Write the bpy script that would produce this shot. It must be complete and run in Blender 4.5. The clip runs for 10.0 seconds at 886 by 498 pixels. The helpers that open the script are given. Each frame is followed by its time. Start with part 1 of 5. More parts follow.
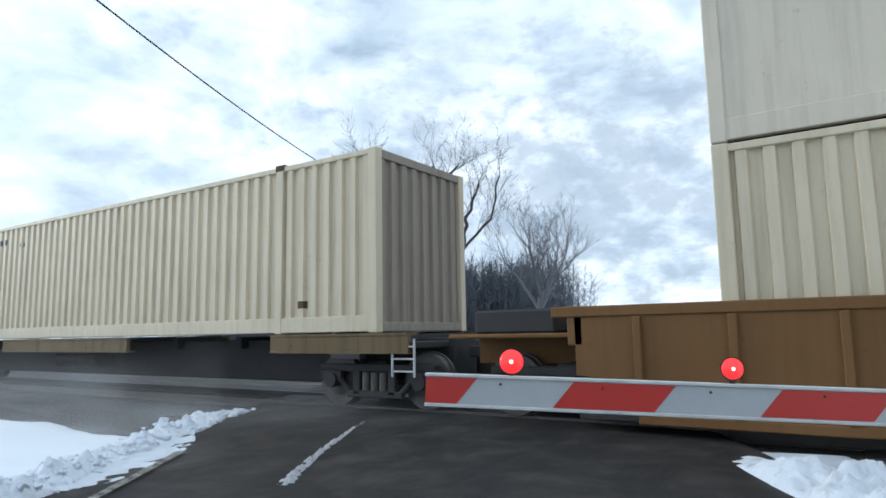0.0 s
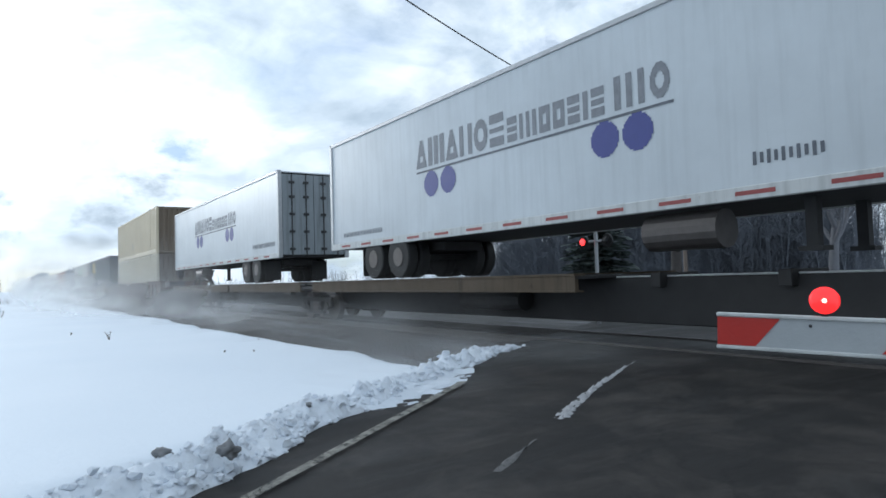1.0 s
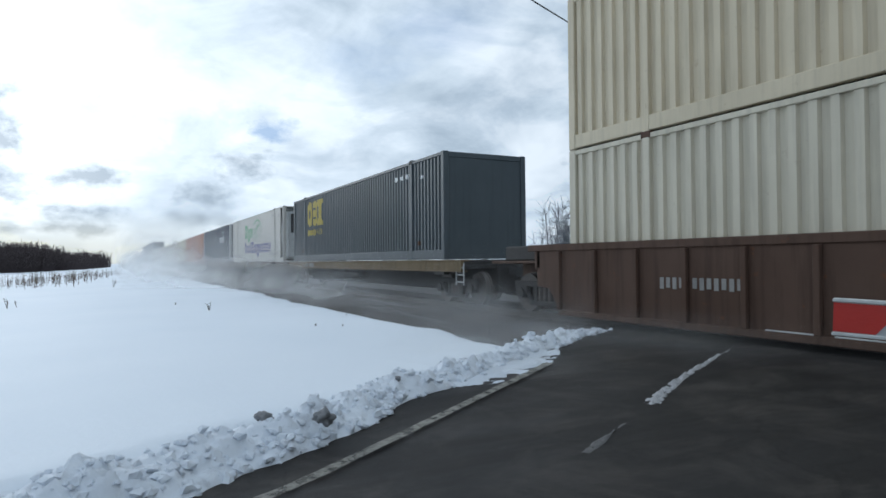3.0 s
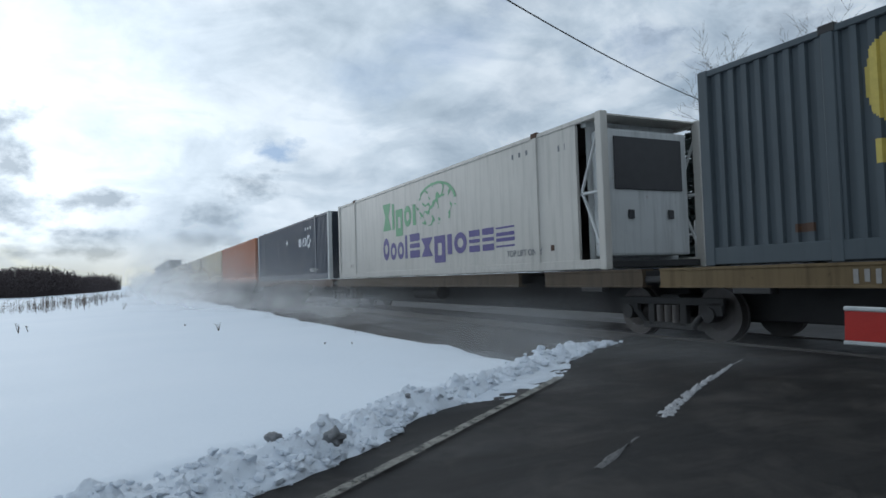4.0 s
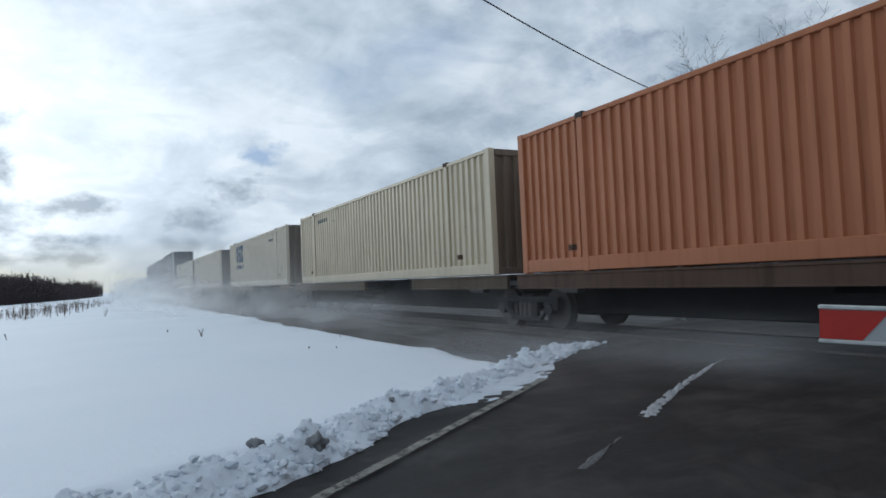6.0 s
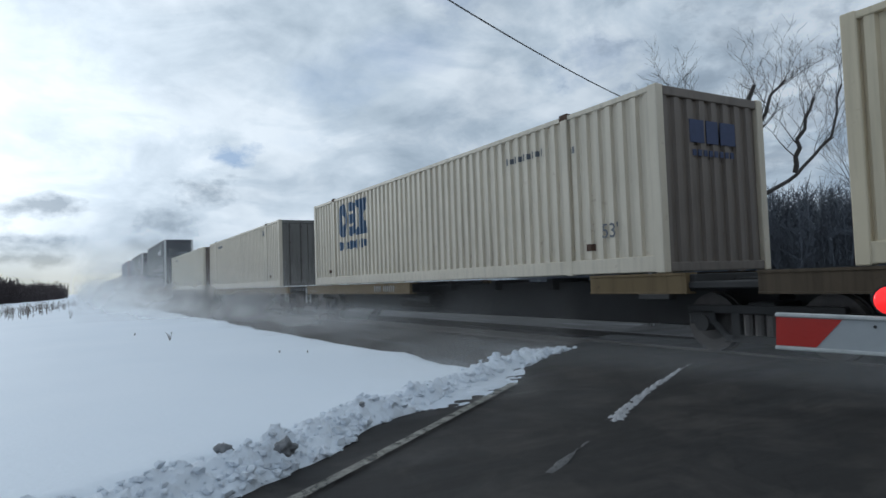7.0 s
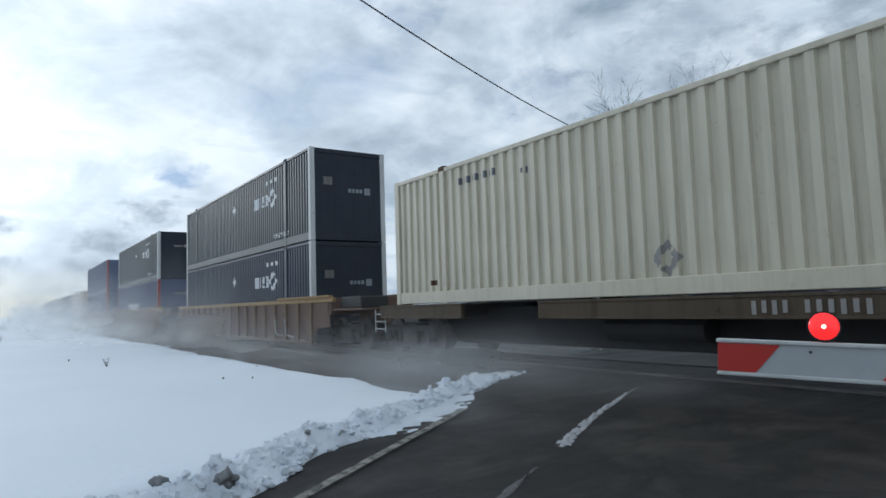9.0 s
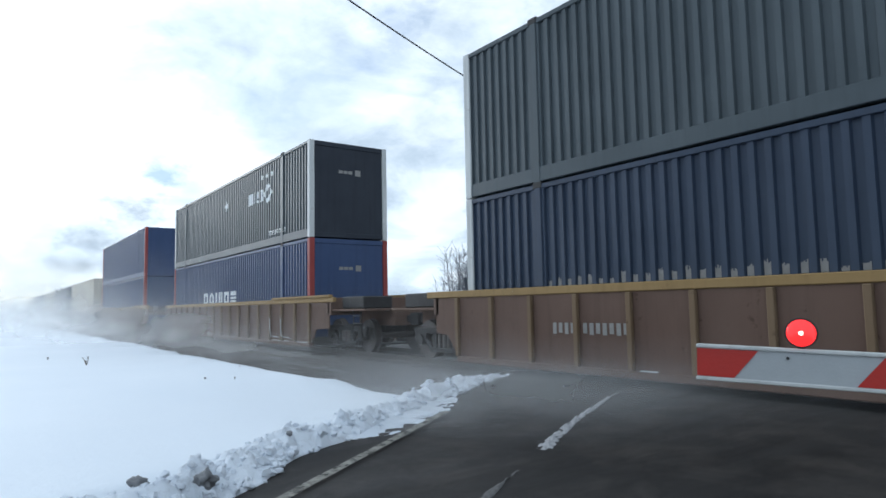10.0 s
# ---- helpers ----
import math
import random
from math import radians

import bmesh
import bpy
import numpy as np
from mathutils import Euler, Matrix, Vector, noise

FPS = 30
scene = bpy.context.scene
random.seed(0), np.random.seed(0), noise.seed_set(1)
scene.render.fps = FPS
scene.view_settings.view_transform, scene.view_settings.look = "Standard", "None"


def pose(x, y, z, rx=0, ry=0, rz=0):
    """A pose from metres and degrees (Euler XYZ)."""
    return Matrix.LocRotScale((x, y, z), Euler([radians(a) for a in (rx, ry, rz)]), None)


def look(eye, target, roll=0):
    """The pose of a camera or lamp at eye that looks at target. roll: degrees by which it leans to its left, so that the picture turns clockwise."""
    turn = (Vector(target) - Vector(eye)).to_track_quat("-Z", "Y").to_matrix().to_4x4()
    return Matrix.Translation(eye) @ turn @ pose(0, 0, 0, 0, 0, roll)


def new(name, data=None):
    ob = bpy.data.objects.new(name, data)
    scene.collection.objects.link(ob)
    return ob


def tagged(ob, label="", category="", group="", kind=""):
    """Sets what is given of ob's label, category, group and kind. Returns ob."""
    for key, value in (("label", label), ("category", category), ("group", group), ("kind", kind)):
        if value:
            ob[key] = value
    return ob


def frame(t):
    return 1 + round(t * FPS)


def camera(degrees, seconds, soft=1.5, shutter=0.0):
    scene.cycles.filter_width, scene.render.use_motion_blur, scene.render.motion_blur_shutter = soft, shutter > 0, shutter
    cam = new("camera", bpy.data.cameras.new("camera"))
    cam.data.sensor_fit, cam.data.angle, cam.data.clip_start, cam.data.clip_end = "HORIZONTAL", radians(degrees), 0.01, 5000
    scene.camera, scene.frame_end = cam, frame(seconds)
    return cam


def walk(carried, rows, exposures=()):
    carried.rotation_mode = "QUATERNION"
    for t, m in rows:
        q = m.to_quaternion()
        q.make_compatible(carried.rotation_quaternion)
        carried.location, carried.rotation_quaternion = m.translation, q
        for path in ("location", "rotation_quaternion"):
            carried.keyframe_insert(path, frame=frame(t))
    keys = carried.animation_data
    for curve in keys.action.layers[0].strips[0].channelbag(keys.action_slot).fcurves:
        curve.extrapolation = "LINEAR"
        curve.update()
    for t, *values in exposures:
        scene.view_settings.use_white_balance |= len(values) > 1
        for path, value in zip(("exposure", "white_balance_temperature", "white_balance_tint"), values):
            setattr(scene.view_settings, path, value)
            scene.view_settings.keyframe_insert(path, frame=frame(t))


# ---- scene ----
cam = camera(68.6, 10.0, soft=1.6)
EYE = 1.4            # eye over the road where the camera stands
PATH = [
    (0.0, 0.094, 0.027, 1.406, 33.49, 7.30, 0.99),
    (0.2, 0.008, 0.114, 1.416, 43.21, 5.70, 1.49),
    (0.4, 0.008, 0.032, 1.412, 49.60, 4.20, 1.57),
    (0.5, 0.010, -0.000, 1.402, 51.47, 3.83, 1.50),
    (0.6, -0.003, 0.044, 1.402, 53.36, 3.47, 1.67),
    (1.0, -0.004, 0.020, 1.403, 56.04, 2.56, 1.78),
    (1.5, -0.005, 0.002, 1.388, 56.96, 1.75, 1.48),
    (2.0, -0.031, -0.021, 1.390, 59.91, 0.76, 0.97),
    (2.5, -0.019, -0.061, 1.385, 62.56, 0.25, 0.13),
    (4.0, -0.016, -0.046, 1.393, 63.95, 2.39, 1.77),
    (4.5, -0.016, -0.054, 1.397, 64.16, 2.75, 2.42),
    (5.0, -0.018, -0.039, 1.396, 64.11, 2.83, 2.67),
    (5.5, -0.021, -0.023, 1.392, 63.57, 2.72, 2.61),
    (7.0, 0.024, -0.016, 1.399, 60.34, 2.87, 1.95),
    (7.5, 0.009, 0.001, 1.404, 58.99, 3.47, 1.86),
    (8.0, 0.006, 0.003, 1.399, 57.72, 4.13, 1.76),
    (8.5, 0.011, -0.000, 1.403, 56.72, 4.62, 1.87),
    (9.0, 0.007, 0.008, 1.403, 56.00, 4.86, 1.80),
    (9.5, 0.006, 0.020, 1.403, 55.50, 4.99, 1.54),
    (10.0, 0.016, 0.014, 1.404, 54.70, 5.01, 1.10),
]
walk(cam, [(t, pose(x, y, z, 90 + pitch, roll, yaw)) for t, x, y, z, yaw, pitch, roll in PATH],
     exposures=[(t, stops, 5850, 7) for t, stops in ((0.0, 0.10), (0.5, -0.05), (1.0, -0.18), (2.5, -0.34), (4.0, -0.68), (6.0, -0.76), (8.5, -0.68), (9.5, -0.30), (10.0, -0.06))])

# ---- world and sun ----
SUN_AZ, SUN_EL = 99.0, 13.0      # degrees left of the +y axis, over the horizon
sun_way = Vector((-math.sin(radians(SUN_AZ)) * math.cos(radians(SUN_EL)), math.cos(radians(SUN_AZ)) * math.cos(radians(SUN_EL)), math.sin(radians(SUN_EL))))


def link(nt, a, b):
    nt.links.new(a, b)


def node(nt, kind, **values):
    n = nt.nodes.new(kind)
    for key, v in values.items():
        if key == "op":
            n.operation = v
        elif key == "blend":
            n.blend_type = v
        else:
            n.inputs[int(key[1:])].default_value = v
    return n


def math_node(nt, op, a, b=None):
    n = nt.nodes.new("ShaderNodeMath")
    n.operation = op
    for i, v in enumerate((a, b)):
        if v is None:
            continue
        if isinstance(v, (int, float)):
            n.inputs[i].default_value = v
        else:
            link(nt, v, n.inputs[i])
    return n.outputs[0]


def mix_col(nt, fac, a, b, blend="MIX"):
    n = nt.nodes.new("ShaderNodeMix")
    n.data_type, n.blend_type = "RGBA", blend
    for sock, v in ((n.inputs[0], fac), (n.inputs[6], a), (n.inputs[7], b)):
        if isinstance(v, (int, float)):
            sock.default_value = v
        elif isinstance(v, tuple):
            sock.default_value = (*v, 1)
        else:
            link(nt, v, sock)
    return n.outputs[2]


def ramp(nt, fac, stops):
    n = nt.nodes.new("ShaderNodeValToRGB")
    while len(n.color_ramp.elements) < len(stops):
        n.color_ramp.elements.new(0.5)
    for e, (pos, c) in zip(n.color_ramp.elements, stops):
        e.position = pos
        e.color = (c, c, c, 1) if isinstance(c, (int, float)) else (*c, 1)
    link(nt, fac, n.inputs[0])
    return n.outputs[0]


def noise_node(nt, vec, scale, detail=4, rough=0.55, distort=0.0):
    n = nt.nodes.new("ShaderNodeTexNoise")
    n.inputs["Scale"].default_value, n.inputs["Detail"].default_value = scale, detail
    n.inputs["Roughness"].default_value, n.inputs["Distortion"].default_value = rough, distort
    if vec is not None:
        link(nt, vec, n.inputs["Vector"])
    return n.outputs[0]


def make_world():
    w = bpy.data.worlds.new("winter_sky")
    scene.world, w.use_nodes = w, True
    nt = w.node_tree
    bg = nt.nodes["Background"]
    bg.inputs[1].default_value = 0.1
    sky = nt.nodes.new("ShaderNodeTexSky")
    sky.sky_type, sky.sun_disc = "NISHITA", False
    sky.sun_elevation, sky.sun_rotation = radians(SUN_EL), radians(-SUN_AZ)
    tc = nt.nodes.new("ShaderNodeTexCoord")
    sep = nt.nodes.new("ShaderNodeSeparateXYZ")
    link(nt, tc.outputs["Generated"], sep.inputs[0])
    up = math_node(nt, "ADD", math_node(nt, "MAXIMUM", sep.outputs[2], 0.0), 0.26)
    comb = nt.nodes.new("ShaderNodeCombineXYZ")
    link(nt, math_node(nt, "DIVIDE", sep.outputs[0], up), comb.inputs[0])
    link(nt, math_node(nt, "DIVIDE", sep.outputs[1], up), comb.inputs[1])
    comb.inputs[2].default_value = 3.7
    flat = comb.outputs[0]
    big = noise_node(nt, flat, 1.05, 9, 0.56, 0.35)
    cover = ramp(nt, big, [(0.22, 0.0), (0.38, 1.0)])
    lumps = noise_node(nt, flat, 2.4, 8, 0.56, 0.5)
    shade = ramp(nt, lumps, [(0.34, (6.0, 6.9, 7.7)), (0.47, (7.9, 8.7, 9.4)), (0.56, (9.9, 10.4, 10.8))])
    puff_vec = nt.nodes.new("ShaderNodeMapping")
    puff_vec.inputs["Scale"].default_value = (5.5, 5.5, 10.0)
    link(nt, tc.outputs["Generated"], puff_vec.inputs[0])
    puffs = ramp(nt, noise_node(nt, puff_vec.outputs[0], 1.15, 8, 0.58, 0.25), [(0.36, (0.74, 0.78, 0.82)), (0.50, (0.98, 0.99, 1.0)), (0.62, (1.13, 1.12, 1.11))])
    shade = mix_col(nt, 1.0, shade, puffs, "MULTIPLY")
    # thin cloud glows white round the hidden sun
    dot = nt.nodes.new("ShaderNodeVectorMath")
    dot.operation = "DOT_PRODUCT"
    link(nt, tc.outputs["Generated"], dot.inputs[0])
    dot.inputs[1].default_value = sun_way
    near = math_node(nt, "MAXIMUM", dot.outputs["Value"], 0.0)
    glow = math_node(nt, "MULTIPLY", math_node(nt, "POWER", near, 6.0), 4.8)
    core = math_node(nt, "MULTIPLY", math_node(nt, "POWER", near, 40.0), 5.0)
    glow_sum = math_node(nt, "ADD", glow, core)
    warm = mix_col(nt, 1.0, (1.0, 0.99, 0.95), glow_sum, "MULTIPLY")
    white = mix_col(nt, 1.0, shade, warm, "ADD")
    blue = mix_col(nt, 1.0, sky.outputs[0], (0.75, 1.02, 1.45), "MULTIPLY")
    col = mix_col(nt, cover, mix_col(nt, 0.5, blue, white), white)
    # bearing to the left of +y and height over the horizon, in degrees, roughened by a fine noise
    az = math_node(nt, "MULTIPLY", math_node(nt, "ARCTAN2", math_node(nt, "MULTIPLY", sep.outputs[0], -1.0), sep.outputs[1]), 57.296)
    el = math_node(nt, "MULTIPLY", math_node(nt, "ARCSINE", sep.outputs[2]), 57.296)
    fray_vec = nt.nodes.new("ShaderNodeMapping")
    fray_vec.inputs["Scale"].default_value = (9.0, 9.0, 15.0)
    link(nt, tc.outputs["Generated"], fray_vec.inputs[0])
    fray = noise_node(nt, fray_vec.outputs[0], 1.9, 7, 0.6, 0.1)

    def cloud(bearing, height, wide, tall, lo=-0.1, hi=1.0):
        """One ragged cloud or gap in the cloud."""
        dx = math_node(nt, "DIVIDE", math_node(nt, "SUBTRACT", az, bearing), wide)
        dy = math_node(nt, "DIVIDE", math_node(nt, "SUBTRACT", el, height), tall)
        far = math_node(nt, "SQRT", math_node(nt, "ADD", math_node(nt, "MULTIPLY", dx, dx), math_node(nt, "MULTIPLY", dy, dy)))
        body = math_node(nt, "ADD", math_node(nt, "SUBTRACT", 1.0, far), math_node(nt, "MULTIPLY", math_node(nt, "SUBTRACT", fray, 0.5), 4.2))
        return ramp(nt, body, [(lo, 0.0), (hi, 1.0)])

    gaps = None
    for spot in ((58.5, 24.5, 4.5, 2.0), (46.5, 18.0, 5.5, 2.6), (46.0, 29.0, 8.0, 2.6), (63.5, 26.0, 3.0, 1.8), (16.0, 5.6, 6.0, 2.2)):
        c = cloud(*spot)
        gaps = c if gaps is None else math_node(nt, "MAXIMUM", gaps, c)
    col = mix_col(nt, math_node(nt, "MULTIPLY", gaps, 0.42), col, mix_col(nt, 0.72, white, blue))
    col = mix_col(nt, math_node(nt, "MULTIPLY", cloud(77.6, 11.1, 2.2, 0.9), 0.85), col, mix_col(nt, 0.25, (3.4, 5.6, 9.0), white))
    # a broad grey bank of cloud beyond the crossing
    col = mix_col(nt, math_node(nt, "MULTIPLY", cloud(22.0, 12.5, 20.0, 11.0, -0.1, 0.8), 0.62), col, (4.5, 5.2, 6.0))
    greys = None
    for spot in ((98.4, 10.6, 3.4, 3.0), (97.5, 6.6, 4.2, 1.9), (91.8, 6.6, 2.9, 1.2), (80.2, 8.0, 2.9, 1.6), (83.2, 5.5, 2.4, 1.2), (92.5, 4.1, 4.8, 1.0), (84.5, 3.6, 3.0, 0.8), (94.5, 2.7, 4.4, 0.7), (108.0, 8.0, 5.0, 2.0), (116.0, 12.0, 6.0, 2.4)):
        c = cloud(*spot)
        greys = c if greys is None else math_node(nt, "MAXIMUM", greys, c)
    col = mix_col(nt, math_node(nt, "MULTIPLY", greys, 0.66), col, (3.9, 4.7, 5.5))
    # pale yellow light along the horizon under the sun
    low = ramp(nt, math_node(nt, "MULTIPLY", el, 0.1), [(0.0, 1.0), (0.12, 0.9), (0.42, 0.0)])
    side = ramp(nt, near, [(0.90, 0.0), (0.975, 1.0)])
    col = mix_col(nt, math_node(nt, "MULTIPLY", math_node(nt, "MULTIPLY", low, side), 0.75), col, (9.6, 9.0, 7.0))
    link(nt, col, bg.inputs[0])


make_world()
lamp = bpy.data.lights.new("sun", "SUN")
lamp.energy, lamp.angle, lamp.color = 0.95, radians(11), (1.0, 0.96, 0.90)
sun = new("sun", lamp)
sun.matrix_world = look(sun_way * 60, (0, 0, 0))


# ---- materials ----
def material(name):
    m = bpy.data.materials.new(name)
    m.use_nodes = True
    nt = m.node_tree
    return m, nt, nt.nodes["Principled BSDF"]


def bump(nt, height, strength, dist, shader):
    b = nt.nodes.new("ShaderNodeBump")
    b.inputs["Strength"].default_value, b.inputs["Distance"].default_value = strength, dist
    link(nt, height, b.inputs["Height"])
    link(nt, b.outputs[0], shader.inputs["Normal"])


def paint(name, col, rough=0.45, grime=0.35, rust=0.15, rust_col=(0.16, 0.07, 0.035)):
    """Weathered vehicle paint: soft fading, rain streaks, specks of rust."""
    m, nt, sh = material(name)
    tc = nt.nodes.new("ShaderNodeTexCoord")
    co = tc.outputs["Object"]
    mp = nt.nodes.new("ShaderNodeMapping")
    mp.inputs["Scale"].default_value = (5.0, 5.0, 0.35)
    link(nt, co, mp.inputs[0])
    dark = tuple(c * 0.55 for c in col)
    pale = tuple(min(1.0, c * 1.12 + 0.01) for c in col)
    fade = ramp(nt, noise_node(nt, co, 0.6, 5, 0.6), [(0.35, 0.0), (0.7, 1.0)])
    base = mix_col(nt, fade, col, pale)
    streak = ramp(nt, noise_node(nt, mp.outputs[0], 1.4, 6, 0.6), [(0.47, 0.0), (0.75, 1.0)])
    base = mix_col(nt, math_node(nt, "MULTIPLY", streak, grime), base, dark)
    spots = ramp(nt, noise_node(nt, co, 5.5, 8, 0.65), [(0.63, 0.0), (0.70, 1.0)])
    base = mix_col(nt, math_node(nt, "MULTIPLY", spots, rust), base, rust_col)
    link(nt, base, sh.inputs["Base Color"])
    sh.inputs["Roughness"].default_value = rough
    sh.inputs["Specular IOR Level"].default_value = 0.28
    bump(nt, noise_node(nt, co, 3.0, 4), 0.25, 0.02, sh)
    return m


def plain(name, col, rough=0.6, metal=0.0, vary=0.25, scale=6.0, bumpy=0.2):
    m, nt, sh = material(name)
    tc = nt.nodes.new("ShaderNodeTexCoord")
    n = noise_node(nt, tc.outputs["Object"], scale, 6, 0.6)
    base = mix_col(nt, n, tuple(c * (1 - vary) for c in col), tuple(min(1, c * (1 + vary)) for c in col))
    link(nt, base, sh.inputs["Base Color"])
    sh.inputs["Roughness"].default_value, sh.inputs["Metallic"].default_value = rough, metal
    bump(nt, noise_node(nt, tc.outputs["Object"], scale * 6, 4), bumpy, 0.01, sh)
    return m


def glowing(name, col, strength):
    m, nt, sh = material(name)
    sh.inputs["Base Color"].default_value = (*col, 1)
    sh.inputs["Emission Color"].default_value = (*col, 1)
    sh.inputs["Emission Strength"].default_value = strength
    sh.inputs["Roughness"].default_value = 0.2
    return m


def snow_material():
    m, nt, sh = material("snow")
    tc = nt.nodes.new("ShaderNodeTexCoord")
    co = tc.outputs["Object"]
    a = noise_node(nt, co, 0.25, 5, 0.55)
    base = mix_col(nt, a, (0.70, 0.76, 0.83), (0.81, 0.85, 0.90))
    link(nt, base, sh.inputs["Base Color"])
    sh.inputs["Roughness"].default_value = 0.75
    sh.inputs["Subsurface Weight"].default_value = 0.0
    fine = noise_node(nt, co, 9.0, 8, 0.65)
    bump(nt, fine, 0.35, 0.03, sh)
    return m


def bank_material():
    """Ploughed snow: white with grit and grey slush frozen in."""
    m, nt, sh = material("ploughed_snow")
    tc = nt.nodes.new("ShaderNodeTexCoord")
    co = tc.outputs["Object"]
    dirt = ramp(nt, noise_node(nt, co, 5.0, 8, 0.7), [(0.56, 0.0), (0.74, 1.0)])
    base = mix_col(nt, noise_node(nt, co, 2.0, 5), (0.62, 0.67, 0.74), (0.80, 0.84, 0.89))
    base = mix_col(nt, math_node(nt, "MULTIPLY", dirt, 0.6), base, (0.20, 0.20, 0.21))
    link(nt, base, sh.inputs["Base Color"])
    sh.inputs["Roughness"].default_value = 0.8
    bump(nt, noise_node(nt, co, 14.0, 8, 0.7), 0.6, 0.04, sh)
    return m


def asphalt_material():
    m, nt, sh = material("asphalt")
    tc = nt.nodes.new("ShaderNodeTexCoord")
    co = tc.outputs["Object"]
    mp = nt.nodes.new("ShaderNodeMapping")
    mp.inputs["Rotation"].default_value = (0, 0, radians(-29))
    mp.inputs["Scale"].default_value = (1.6, 0.28, 1.0)
    link(nt, co, mp.inputs[0])
    wear = noise_node(nt, mp.outputs[0], 1.3, 6, 0.6)
    base = mix_col(nt, ramp(nt, wear, [(0.3, 0.0), (0.75, 1.0)]), (0.018, 0.0165, 0.016), (0.036, 0.0335, 0.032))
    damp = ramp(nt, noise_node(nt, mp.outputs[0], 0.55, 7, 0.66, 0.8), [(0.42, 0.0), (0.60, 1.0)])
    base = mix_col(nt, math_node(nt, "MULTIPLY", damp, 0.6), base, (0.013, 0.012, 0.012))
    film = ramp(nt, noise_node(nt, co, 1.4, 10, 0.72, 0.6), [(0.47, 0.0), (0.64, 1.0)])
    base = mix_col(nt, math_node(nt, "MULTIPLY", film, 0.6), base, (0.066, 0.058, 0.052))
    grain = ramp(nt, noise_node(nt, co, 120.0, 3), [(0.45, 0.0), (0.75, 1.0)])
    base = mix_col(nt, math_node(nt, "MULTIPLY", grain, 0.2), base, (0.08, 0.08, 0.08))
    salt = ramp(nt, noise_node(nt, co, 0.9, 8, 0.65, 0.4), [(0.55, 0.0), (0.78, 1.0)])
    base = mix_col(nt, math_node(nt, "MULTIPLY", salt, 0.20), base, (0.15, 0.145, 0.14))
    crack = nt.nodes.new("ShaderNodeTexVoronoi")
    crack.feature = "DISTANCE_TO_EDGE"
    crack.inputs["Scale"].default_value = 0.42
    bent = nt.nodes.new("ShaderNodeVectorMath")
    bent.operation = "ADD"
    link(nt, co, bent.inputs[0])
    shake = nt.nodes.new("ShaderNodeTexNoise")
    shake.inputs["Scale"].default_value, shake.inputs["Detail"].default_value = 1.1, 6
    link(nt, co, shake.inputs["Vector"])
    link(nt, shake.outputs["Color"], bent.inputs[1])
    link(nt, bent.outputs[0], crack.inputs["Vector"])
    line = ramp(nt, crack.outputs[0], [(0.0, 1.0), (0.007, 0.0)])
    base = mix_col(nt, math_node(nt, "MULTIPLY", line, 0.5), base, (0.012, 0.012, 0.012))
    link(nt, base, sh.inputs["Base Color"])
    link(nt, mix_col(nt, math_node(nt, "MULTIPLY", damp, 0.8), ramp(nt, wear, [(0.3, 0.62), (0.8, 0.85)]), (0.5, 0.5, 0.5)), sh.inputs["Roughness"])
    sh.inputs["Specular IOR Level"].default_value = 0.14
    bump(nt, noise_node(nt, co, 90.0, 3), 0.4, 0.006, sh)
    return m


def ballast_material():
    m, nt, sh = material("ballast")
    tc = nt.nodes.new("ShaderNodeTexCoord")
    co = tc.outputs["Object"]
    v = nt.nodes.new("ShaderNodeTexVoronoi")
    v.inputs["Scale"].default_value = 16.0
    link(nt, co, v.inputs["Vector"])
    base = mix_col(nt, v.outputs["Color"], (0.025, 0.023, 0.022), (0.085, 0.08, 0.075))
    mp = nt.nodes.new("ShaderNodeMapping")
    mp.inputs["Scale"].default_value = (0.12, 1.2, 1.0)
    link(nt, co, mp.inputs[0])
    blown = ramp(nt, noise_node(nt, mp.outputs[0], 1.5, 7, 0.65), [(0.50, 0.0), (0.72, 1.0)])
    base = mix_col(nt, math_node(nt, "MULTIPLY", blown, 0.25), base, (0.5, 0.53, 0.58))
    link(nt, base, sh.inputs["Base Color"])
    sh.inputs["Roughness"].default_value = 0.9
    bump(nt, v.outputs["Distance"], 0.8, 0.05, sh)
    return m


def streak_material(name, col, lo, hi, scale):
    """A worn line on the road: paint or packed snow, broken by gaps."""
    m, nt, sh = material(name)
    tc = nt.nodes.new("ShaderNodeTexCoord")
    co = tc.outputs["Object"]
    base = mix_col(nt, noise_node(nt, co, scale * 2, 5), tuple(c * 0.75 for c in col), col)
    link(nt, base, sh.inputs["Base Color"])
    sh.inputs["Roughness"].default_value = 0.85
    link(nt, ramp(nt, noise_node(nt, co, scale, 8, 0.7), [(lo, 0.0), (hi, 1.0)]), sh.inputs["Alpha"])
    return m


